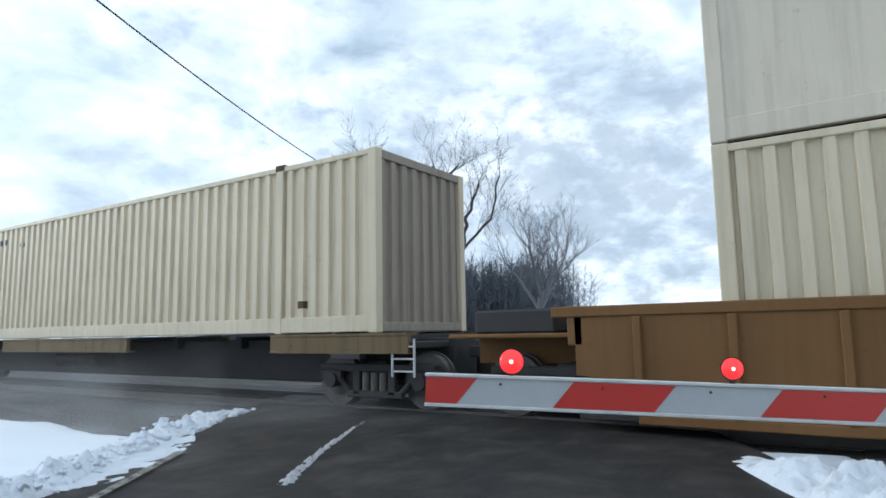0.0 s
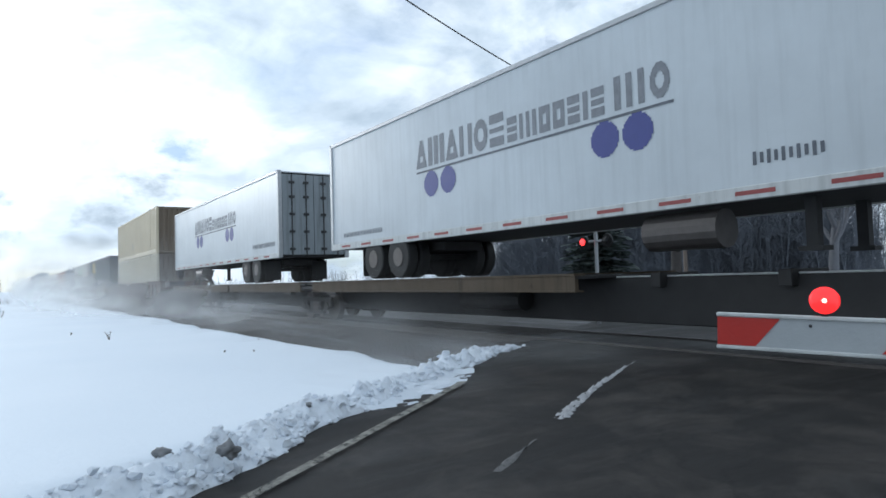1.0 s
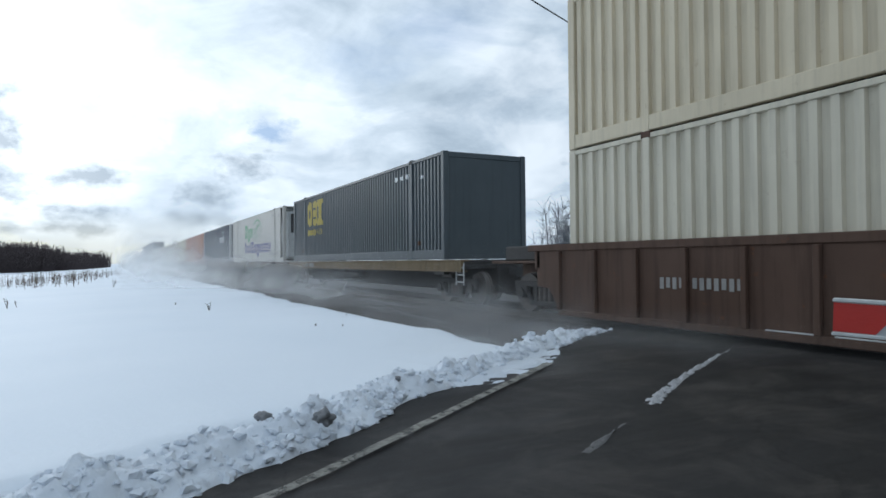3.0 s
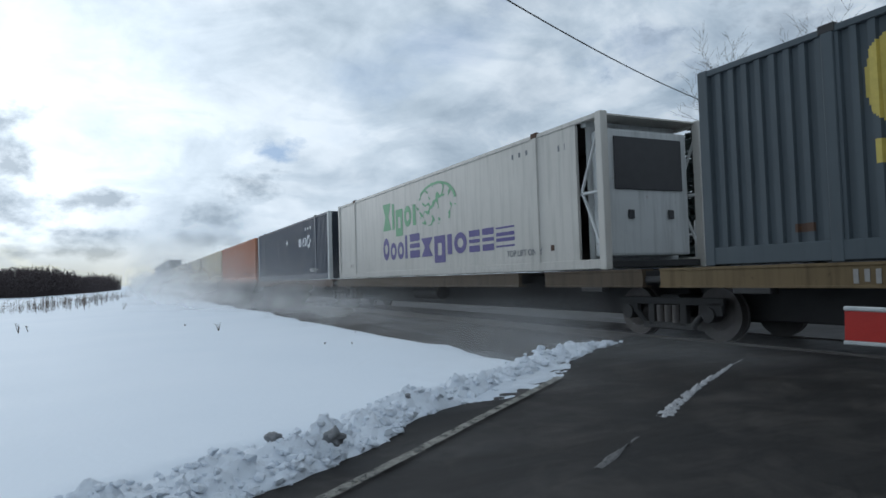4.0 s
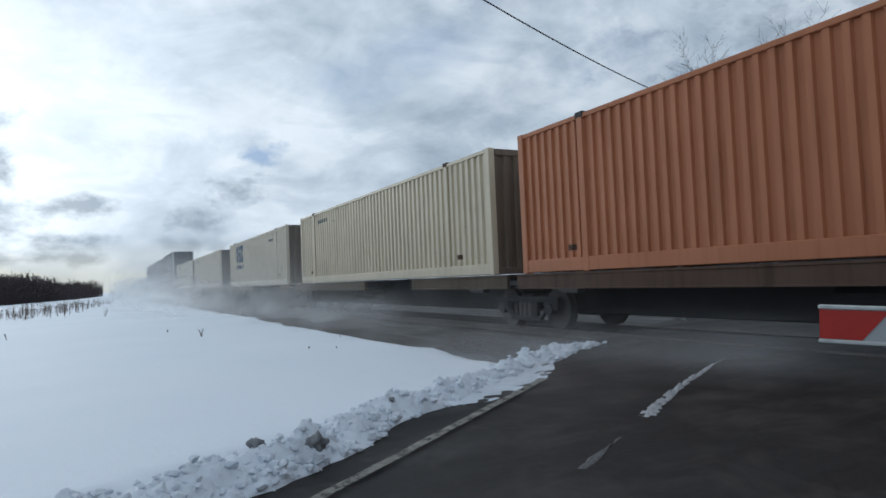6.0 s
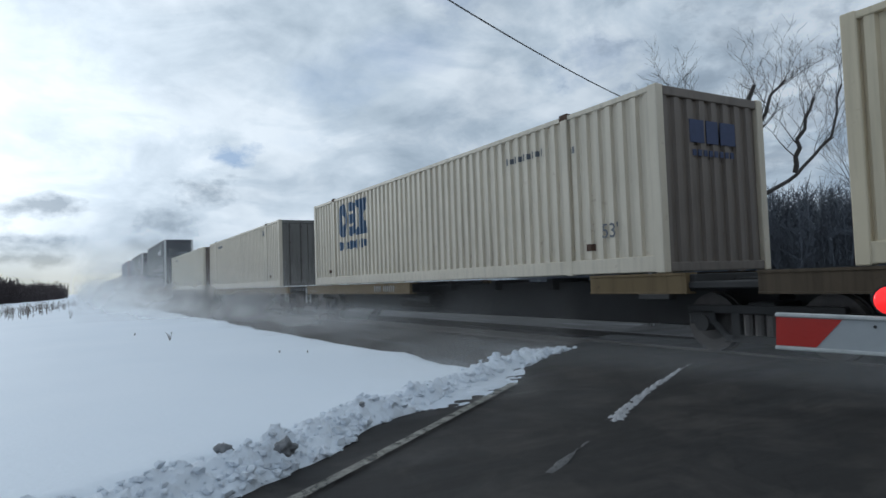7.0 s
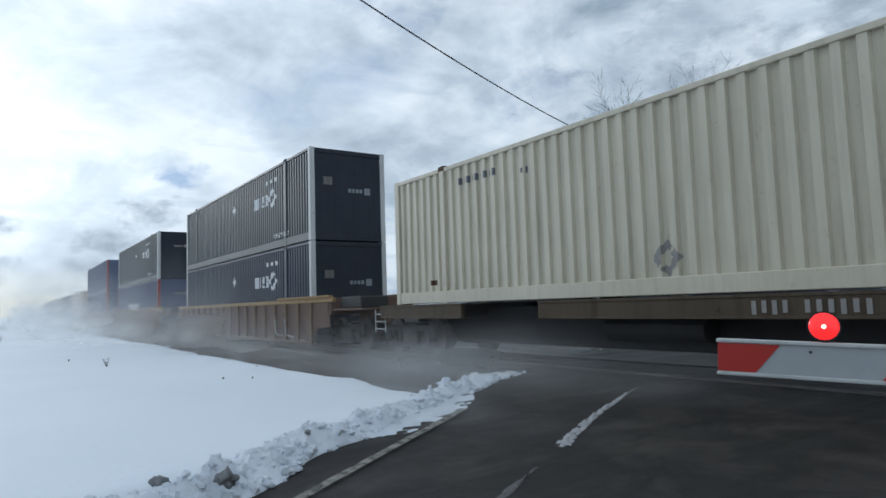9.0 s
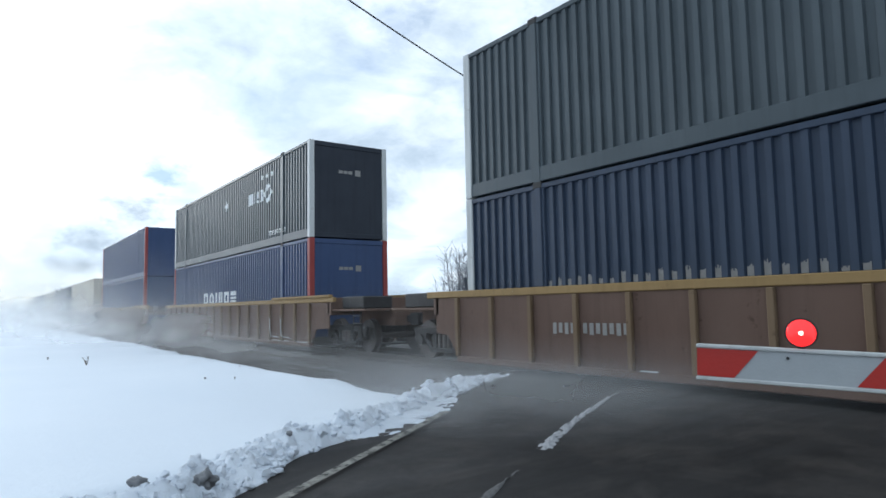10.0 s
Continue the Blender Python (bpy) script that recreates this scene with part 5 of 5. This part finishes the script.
def gate_arm():
    """The near gate: its arm runs from the tip over the lane to a mast at the road's right edge."""
    c = Vector((-1.03, 2.58, 0))
    e = Vector((math.cos(radians(24)), math.sin(radians(24)), 0))
    gate = tagged(new("crossing_gate"), "lowered red and white crossing gate arm with red lamps", "crossing gate")
    tilt = math.degrees(math.atan(0.042))
    arm_m = Matrix.Translation(c + Vector((0, 0, EYE - 0.196))) @ pose(0, 0, 0, 0, 0, 24) @ pose(0, 0, 0, 0, tilt, 0)
    gate.matrix_basis = arm_m
    x0, x1, h = -0.555, 2.9, 0.126
    bm = bmesh.new()
    put_box(bm, x0, x1, 0.0, 0.022, -h + 0.006, -0.006)
    part("arm", bm, ARM_WHITE, gate)
    for z in (0.0, -h):
        bm = bmesh.new()
        put_box(bm, x0 - 0.004, x1, -0.010, 0.034, z - 0.007, z + 0.007)
        part("arm_edge", bevelled(bm, 0.003), POST_WHITE, gate)
    lean = 0.085
    for a, b in ((x0, -0.335), (0.068, 0.472), (0.875, 1.28), (1.685, 2.09), (2.495, 2.9)):
        xa = a if a == x0 else None
        zt, zb = -0.009, -h + 0.009
        pts = [(a, zt), (b, zt), (b - lean, zb), (a if xa is not None else a - lean, zb)]
        verts = [(x, -0.004, z) for x, z in pts] + [(x, 0.001, z) for x, z in pts]
        faces = [(3, 2, 1, 0), (4, 5, 6, 7), (0, 1, 5, 4), (1, 2, 6, 5), (2, 3, 7, 6), (3, 0, 4, 7)]
        mesh_part("red_stripe", verts, faces, STRIPE_RED, gate)
    for x, r in ((-0.19, 0.050), (0.69, 0.042), (2.2, 0.045)):
        lamp_head(gate, pose(x, 0.0, 0.066, 0, 0, 0), r, LENS_RED, LENS_CORE)
    for k in range(8):
        bm = bmesh.new()
        xx = x0 + 0.32 + 0.42 * k
        put_rod(bm, (xx, -0.004, -0.03), (xx, 0.001, -0.03), 0.006, sides=8)
        part("bolt", bm, UNIT_DARK, gate)
    mast = tagged(new("gate_mast"), "grey steel mast holding the gate arm at the road edge", "gate mast")
    top = arm_m @ Vector((2.95, 0, -0.06))
    mast.location = (top.x, top.y, 0.05)
    bm = bmesh.new()
    put_rod(bm, (0, 0.12, 0), (0, 0.12, 2.6), 0.06, sides=14)
    part("post", bm, GALV, mast)
    box_part("gear_box", (-0.2, 0.2, -0.02, 0.45, top.z - 0.45, top.z + 0.2), GALV, mast, 0.02)
    box_part("foot", (-0.25, 0.25, -0.13, 0.37, -0.1, 0.06), GALV, mast, 0.02)


gate_arm()


def far_signal():
    """The flashing signal on the other side of the track, and its lowered arm."""
    sig = tagged(new("crossing_signal"), "crossing signal mast with red flashing lamps", "crossing signal")
    x, y = -10.85, 11.78
    sig.location = (x, y, 0.0)
    bm = bmesh.new()
    put_rod(bm, (0, 0, -0.05), (0, 0, 2.5), 0.045, sides=12)
    part("post", bm, GALV, sig)
    bm = bmesh.new()
    put_rod(bm, (-0.4, 0, 2.17), (0.4, 0, 2.17), 0.03)
    part("lamp_bar", bm, GALV, sig)
    for k, lens in ((-0.38, LENS_FAR), (0.38, LAMP_BLACK)):
        bm = bmesh.new()
        put_rod(bm, (k, 0.0, 2.17), (k, -0.04, 2.17), 0.16, sides=20)
        board = part("lamp_backing", bm, LAMP_BLACK, sig)
        lamp_head(sig, pose(k, -0.06, 2.17), 0.085, lens, lens)
    arm = tagged(new("crossing_gate"), "far lowered red and white crossing gate arm", "crossing gate")
    p0, p1 = Vector((-10.7, 12.0, 1.1)), Vector((-7.9, 13.4, 1.1))
    d = p1 - p0
    arm.matrix_basis = Matrix.Translation(p0) @ pose(0, 0, 0, 0, 0, math.degrees(math.atan2(d.y, d.x)))
    n = d.length
    box_part("arm", (0, n, 0, 0.025, -0.1, 0.0), ARM_WHITE, arm)
    for k in range(4):
        a = n - 0.4 - k * 0.81
        mesh_part("red_stripe", [(a, -0.004, -0.004), (a + 0.4, -0.004, -0.004), (a + 0.33, -0.004, -0.096), (a - 0.07, -0.004, -0.096)], [(3, 2, 1, 0)], STRIPE_RED, arm)
    for k in (0.5, 1.45, n - 0.15):
        lamp_head(arm, pose(k, -0.01, 0.07), 0.035, LENS_FAR, LENS_FAR)
    box_part("bracket", (-0.35, 0.1, -0.1, 0.2, -0.25, 0.1), GALV, arm)


far_signal()


# ---- trees, brush and lines ----
def polar(az, dist, z=0.0):
    return Vector((-math.sin(radians(az)) * dist, math.cos(radians(az)) * dist, z))


def put_limb(verts, faces, a, b, r0, r1, sides):
    d = (b - a).normalized()
    side = d.orthogonal().normalized()
    other = d.cross(side)
    k = len(verts)
    for c, r in ((a, r0), (b, r1)):
        for i in range(sides):
            t = math.tau * i / sides
            verts.append(tuple(c + side * (r * math.cos(t)) + other * (r * math.sin(t))))
    for i in range(sides):
        j = (i + 1) % sides
        faces.append((k + i, k + j, k + sides + j, k + sides + i))


def grow(rng, out, a, way, length, r, depth, spread, last=5):
    """One crooked limb in short pieces, with the limbs that leave it."""
    verts, faces = out
    steps = 4 if depth < 3 else 3
    p, d = a, way
    for k in range(steps):
        d = (d + Vector((rng.uniform(-1, 1), rng.uniform(-1, 1), rng.uniform(-0.45, 0.85))) * 0.24).normalized()
        q = p + d * (length / steps)
        ra, rb = r * (1 - 0.6 * k / steps), r * (1 - 0.6 * (k + 1) / steps)
        put_limb(verts, faces, p, q, ra, rb, 6 if depth < 2 else 4 if depth < 3 else 3)
        if depth < last:
            for _ in range(2 if k == steps - 1 else 1):
                turn = Vector((rng.uniform(-1, 1), rng.uniform(-1, 1), rng.uniform(-0.1, 0.5))).normalized()
                w = (d * (1 - spread) + turn * spread).normalized()
                w.z = max(w.z, 0.0)
                grow(rng, out, q, w, length * rng.uniform(0.45, 0.68), max(0.008, rb * 0.62), depth + 1, spread, last)
        p = q


def bare_tree(az, dist, height, seed, limbs, open_angle, spread, mat, label):
    """A short trunk that forks into crooked limbs, and a crown of twigs."""
    rng = random.Random(seed)
    tree = tagged(new("bare_tree"), label, "tree", "bare trees")
    tree.location = polar(az, dist, -0.05)
    trunk, crown = ([], []), ([], [])
    r = height * 0.024
    p, d = Vector((0, 0, 0)), Vector((0, 0, 1))
    for k in range(4):
        d = (d + Vector((rng.uniform(-1, 1), rng.uniform(-1, 1), 0)) * 0.08).normalized()
        q = p + d * (height * 0.085)
        put_limb(trunk[0], trunk[1], p, q, r * (1.25 - 0.12 * k), r * (1.13 - 0.12 * k), 9)
        p = q
        if k >= 2:
            for i in range(limbs // 2 + 1):
                a = rng.uniform(0, math.tau)
                tilt = radians(open_angle * rng.uniform(0.5, 1.25))
                w = Vector((math.cos(a) * math.sin(tilt), math.sin(a) * math.sin(tilt), math.cos(tilt)))
                grow(rng, crown, p, w, height * rng.uniform(0.30, 0.40), r * 0.55, 1, spread)
    mesh_part("trunk", trunk[0], trunk[1], mat, tree, True)
    mesh_part("crown", crown[0], crown[1], mat, tree, True)


def forked_tree(az, dist, limbs, seed, label):
    """A tall tree whose few thick limbs fork low and curve up; each limb is a run of (sideways, height) bends."""
    rng = random.Random(seed)
    tree = tagged(new("bare_tree"), label, "tree", "bare trees")
    tree.location = polar(az, dist, -0.05)
    aside = Vector((math.cos(radians(az)), math.sin(radians(az)), 0))
    deep = Vector((-aside.y, aside.x, 0))
    trunk, crown = ([], []), ([], [])
    for number, bends in enumerate(limbs):
        lean = rng.uniform(-0.35, 0.35) * number
        r = 0.30 if number == 0 else 0.13
        pts = [aside * (a * 0.95) + Vector((0, 0, h * 0.82)) + deep * (lean * max(0.0, h - 4) * 0.4) for a, h in bends]
        run = []
        for a, b in zip(pts, pts[1:]):
            for i in range(4):
                run.append(a.lerp(b, i / 4) + Vector((rng.uniform(-1, 1), rng.uniform(-1, 1), 0)) * 0.10)
        run.append(pts[-1])
        for i, (a, b) in enumerate(zip(run, run[1:])):
            f0, f1 = i / len(run), (i + 1) / len(run)
            put_limb(*(trunk if number == 0 else crown), a, b, r * (1 - 0.72 * f0), r * (1 - 0.72 * f1), 8 if number == 0 else 6)
            if b.z > 6.5:
                for _ in range(2 if f0 > 0.5 else 1):
                    turn = Vector((rng.uniform(-1, 1), rng.uniform(-1, 1), rng.uniform(0.0, 0.9)))
                    way = ((b - a).normalized() * 0.5 + turn * 0.55).normalized()
                    grow(rng, crown, b, way, rng.uniform(0.9, 1.9), max(0.016, r * 0.34 * (1 - f0)), 3, 0.5, 5)
    mesh_part("trunk", trunk[0], trunk[1], BARK, tree, True)
    mesh_part("crown", crown[0], crown[1], BARK, tree, True)


forked_tree(36.2, 36, (((0.0, 0.0), (-0.1, 4.0), (0.1, 7.6), (0.5, 10.2), (1.5, 13.2)), ((0.0, 4.3), (1.4, 6.2), (3.2, 7.4), (4.8, 9.4), (5.4, 12.4)), ((0.1, 7.0), (-0.7, 9.2), (-1.5, 11.4), (-2.4, 12.8)),
                       ((0.3, 8.6), (1.6, 10.2), (2.2, 12.2), (2.9, 13.0)), ((-0.1, 5.4), (-1.4, 8.0), (-2.2, 9.6), (-3.0, 11.6)), ((3.0, 7.3), (3.2, 9.0), (3.8, 11.0))), 4, "tall leafless tree with thick crooked limbs")
bare_tree(25.0, 42, 10.5, 11, 5, 36, 0.44, HAZED_BARK, "leafless tree with dense upright twigs")


def spruce(az, dist, height, radius, seed):
    rng = random.Random(seed)
    tree = tagged(new("spruce"), "dark green spruce tree beyond the track", "tree")
    tree.location = polar(az, dist, -0.05)
    bm = bmesh.new()
    put_rod(bm, (0, 0, 0), (0, 0, height), 0.16, 0.02, 8)
    part("trunk", bm, BARK, tree)
    verts, faces = [], []
    z = 0.6
    while z < height - 0.1:
        f = 1 - z / height
        reach = radius * (f ** 0.85) + 0.12
        for _ in range(int(10 + 16 * f)):
            a = rng.uniform(0, math.tau)
            r = reach * rng.uniform(0.65, 1.12)
            d = Vector((math.cos(a), math.sin(a), 0))
            side = Vector((-d.y, d.x, 0))
            n = 3 + int(4 * f)
            lift = rng.uniform(-0.22, 0.22)
            for k in range(n):
                g0 = 0.15 + 0.85 * k / n
                c = d * (r * g0) + Vector((0, 0, z + lift - 0.30 * r * g0 + 0.14 * r * g0 * g0))
                wide = (0.42 * f + 0.14) * (1.15 - g0 * 0.6)
                for sgn in (-1, 1):
                    tip = c + d * (0.22 + 0.1 * f) + side * (sgn * wide * rng.uniform(0.7, 1.3)) + Vector((0, 0, rng.uniform(-0.16, 0.02)))
                    q = len(verts)
                    verts += [tuple(c - d * 0.1), tuple(c + d * 0.26 + Vector((0, 0, -0.04))), tuple(tip), tuple(c + side * (sgn * wide * 0.4) + Vector((0, 0, -0.10)))]
                    faces += [(q, q + 1, q + 2), (q, q + 2, q + 3)]
        z += 0.20 + 0.12 * f
    mesh_part("crown", verts, faces, NEEDLE, tree)


spruce(42.6, 36, 8.8, 2.6, 3)


def brush_belt(name, points, height, depth, count, seed, mat, label, twigs=9, thick=0.011):
    """A belt of bare saplings and scrub along a line; each stem carries thin twigs."""
    rng = random.Random(seed)
    verts, faces = [], []
    for _ in range(count):
        t = rng.random() * (len(points) - 1)
        i = int(t)
        a, b = Vector(points[i]), Vector(points[min(i + 1, len(points) - 1)])
        p = a.lerp(b, t - i)
        p += Vector((rng.uniform(-1, 1), rng.uniform(-1, 1), 0)) * depth
        h = height * rng.uniform(0.45, 1.0) * (0.8 + 0.35 * wave(p.x, p.y, 0.05, seed))
        base = Vector((p.x, p.y, ground_z(p.x, p.y) - 0.05))
        top = base + Vector((rng.uniform(-0.1, 0.1) * h, rng.uniform(-0.1, 0.1) * h, h))
        r = thick * (h + 1)
        put_limb(verts, faces, base, top, r, r * 0.3, 3)
        for k in range(twigs):
            f = rng.uniform(0.15, 0.95)
            q = base.lerp(top, f)
            d = Vector((rng.uniform(-1, 1), rng.uniform(-1, 1), rng.uniform(0.2, 1.2))).normalized()
            ln = h * rng.uniform(0.14, 0.36) * (1.15 - f * 0.6)
            put_limb(verts, faces, q, q + d * ln, r * 0.55, r * 0.2, 3)
    tagged(mesh_part(name, verts, faces, mat), label, "brush", kind="stuff")


FAR_WOOD = [tuple(polar(118, 120)), tuple(polar(104, 125)), tuple(polar(98.5, 138)), tuple(polar(94, 190)), tuple(polar(91.4, 300))]
brush_belt("far_wood", FAR_WOOD[:4], 6.8, 5.0, 3400, 2, BRUSH, "dark leafless wood along the snow field", 11, 0.017)
brush_belt("far_wood", FAR_WOOD[3:], 6.6, 6.0, 1100, 4, BRUSH, "dark leafless wood along the snow field", 11, 0.017)
brush_belt("scrub", [tuple(polar(96.4, 43)), tuple(polar(94.6, 52)), tuple(polar(92.6, 66)), tuple(polar(91.2, 88))], 1.05, 2.6, 300, 6, WEED, "dry weeds and scrub standing out of the snow", 14, 0.007)
brush_belt("thicket", [tuple(polar(8, 62)), tuple(polar(24, 58)), tuple(polar(38, 60)), tuple(polar(52, 66)), tuple(polar(66, 90)), tuple(polar(80, 150))], 3.6, 5.0, 1300, 8, THICKET, "leafless thicket beyond the railway, greyed by haze", 22, 0.005)


brush_belt("thicket", [tuple(polar(24.5, 60)), tuple(polar(29.5, 57)), tuple(polar(36, 56)), tuple(polar(44, 58)), tuple(polar(51, 64))], 9.0, 4.0, 2000, 15, THICKET, "tall leafless thicket beyond the railway, greyed by haze", 26, 0.0055)


def weed(az, dist, h, seed):
    rng = random.Random(seed)
    p = polar(az, dist)
    p.z = ground_z(p.x, p.y) - 0.02
    verts, faces = [], []
    for _ in range(3):
        top = p + Vector((rng.uniform(-0.3, 0.3) * h, rng.uniform(-0.3, 0.3) * h, h * rng.uniform(0.6, 1)))
        put_limb(verts, faces, p, top, 0.012, 0.006, 4)
        for _ in range(3):
            q = p.lerp(top, rng.uniform(0.4, 0.95))
            put_limb(verts, faces, q, q + Vector((rng.uniform(-1, 1), rng.uniform(-1, 1), 0.8)) * h * 0.18, 0.007, 0.003, 3)
    tagged(mesh_part("weed", verts, faces, WEED), "dry weed stalk standing in the snow", "weed", "dry weeds")


for az, dist, h, seed in ((83.2, 18.3, 0.26, 1), (90.2, 40, 0.55, 2), (97.2, 23.5, 0.35, 3), (96.6, 24.0, 0.25, 4), (85.8, 21.4, 0.12, 8), (74.6, 12.9, 0.06, 5), (72.3, 12.7, 0.06, 6), (71.9, 15.5, 0.06, 7)):
    weed(az, dist, h, seed)


def utility_line():
    """One cable on wooden poles, along the left side of the road and over the track."""
    u, n = Vector((-math.sin(radians(26)), math.cos(radians(26)), 0)), Vector((math.cos(radians(26)), math.sin(radians(26)), 0)) * -8.0

    def hang(s):
        return u * s + n + Vector((0, 0, EYE + 6.50 + 0.0026 * (s - 13) ** 2))
    a, b = hang(-10), hang(47)
    cu = bpy.data.curves.new("overhead_cable", "CURVE")
    cu.dimensions, cu.bevel_depth, cu.bevel_resolution = "3D", 0.018, 1
    sp = cu.splines.new("POLY")
    count = 57
    sp.points.add(count)
    for i in range(count + 1):
        sp.points[i].co = (*hang(-10 + i), 1)
    cu.materials.append(RUBBER)
    tagged(new("overhead_cable", cu), "black overhead cable strung across the railway", "cable")
    for p in (a, b):
        pole = tagged(new("utility_pole"), "weathered wooden utility pole beside the road", "utility pole", "utility poles")
        pole.location = (p.x, p.y, 0)
        bm = bmesh.new()
        put_rod(bm, (0.14, 0, -0.3), (0.14, 0, p.z + 0.6), 0.15, 0.10, 12)
        part("post", bm, POLE_WOOD, pole)
        bm = bmesh.new()
        put_rod(bm, (0.0, 0, p.z - 0.02), (0.2, 0, p.z - 0.02), 0.03)
        part("insulator", bm, GALV, pole)


utility_line()


# ---- snow whirled up by the train ----
def dust_cloud(verts_of, mat, nu=14, nv=8):
    """One bowed veil of blown snow, as a rigid piece; verts_of(u, v) gives its shape."""
    verts, faces, uvs = [], [], []
    for j in range(nv + 1):
        for i in range(nu + 1):
            verts.append(verts_of(i / nu, j / nv))
            uvs.append((i / nu, j / nv))
    w = nu + 1
    for j in range(nv):
        for i in range(nu):
            faces.append((j * w + i, j * w + i + 1, (j + 1) * w + i + 1, (j + 1) * w + i))
    ob = mesh_part("snow_cloud", verts, faces, mat, smooth=True)
    lay = ob.data.uv_layers.new(name="uv")
    for loop in ob.data.loops:
        lay.data[loop.index].uv = uvs[loop.vertex_index]
    ob.visible_shadow = False
    return tagged(ob, "thin cloud of snow whirled up beside the train", "snow cloud", "whirling snow", kind="stuff")


DUST, GUSTS = [], []


def whirl_snow():
    # veils across the line, each farther one taller, wider and denser
    x, k = -9.5, 0
    while x > -230:
        far = smooth01((-x - 9) / 70)
        thick = 0.15 + 0.53 * smooth01((-x - 10) / 24) + 0.36 * smooth01((-x - 28) / 36)
        high = 1.9 + 4.0 * smooth01((-x - 12) / 36) + 4.0 * smooth01((-x - 40) / 90)
        wide = 3.6 + 1.1 * far if x > -34 else 7.8
        sway = wave(k, 0, 0.7, 3)

        def shape(u, v, high=high, wide=wide, k=k):
            return (0.5 * math.sin(3 * u + k) + 0.3 * wave(u * 4, v * 3, 1.0, k), (u - 1.0) * wide, v * high)
        DUST.append((dust_cloud(shape, dust_material("snow_dust", thick * (1 + 0.5 * sway), 3.0 * k)), x, TRACK_Y - 1.45, 0.02, -0.012 * x))
        x *= 1.25 if x > -34 else 1.36
        k += 1
    # low mist that sweeps over the end of the bank and along the crossing, in upright veils one behind another
    for bearing, dist, long, high, seed, thick in ((63, 7.2, 5.0, 0.75, 81, 0.22), (48, 7.9, 7.0, 0.7, 95, 0.18)):
        def low(u, v, long=long, high=high, seed=seed):
            return ((u - 0.5) * long, 0.35 * math.sin(math.pi * u) + 0.2 * wave(u * 3, v * 2, 1.0, seed), v * high)
        ob = dust_cloud(low, dust_material("snow_mist", thick, seed, True))
        ob.data.transform(pose(0, 0, 0, 0, 0, 22))
        p = Vector((-math.sin(radians(bearing)) * dist, math.cos(radians(bearing)) * dist, 0))
        DUST.append((ob, p.x - 0.6, p.y, road_z(p.y) - 0.06, 0.12))
    # gusts that leave the line, sweep over the road and thin out along the train
    for turn, long, high, seed, thick, way in ((26, 5.0, 0.9, 105, 0.30, ((0.0, -12.0, 5.7), (4.2, -9.2, 5.6), (5.2, -6.4, 4.8), (6.2, -4.4, 5.2), (7.5, -1.5, 5.8), (10.0, 4.5, 6.0))),
                                               (30, 7.5, 1.1, 111, 0.34, ((0.0, -19.0, 5.2), (8.2, -11.5, 5.3), (9.2, -6.2, 4.5), (9.7, -5.2, 4.0), (10.0, -4.6, 3.8)))):
        def gust(u, v, long=long, high=high, seed=seed):
            return ((u - 0.5) * long, 0.35 * math.sin(math.pi * u) + 0.2 * wave(u * 3, v * 2, 1.0, seed), v * high)
        ob = dust_cloud(gust, dust_material("snow_gust", thick, seed, True))
        ob.data.transform(pose(0, 0, 0, 0, 0, turn))
        GUSTS.append((ob, way))


whirl_snow()


def motions():
    for ob, s, y, z in MOVERS:
        walk(ob, [(t, pose(s + 24.41 * t + 0.0105 * t * t, y, z)) for t in (0.0, 2.5, 5.0, 7.5, 10.0)])
    for ob, x, y, z, speed in DUST:
        walk(ob, [(0.0, pose(x, y, z)), (10.0, pose(x + speed * 10, y, z))])
    for ob, way in GUSTS:
        walk(ob, [(t, pose(x, y, road_z(y) - 0.06)) for t, x, y in way])


motions()
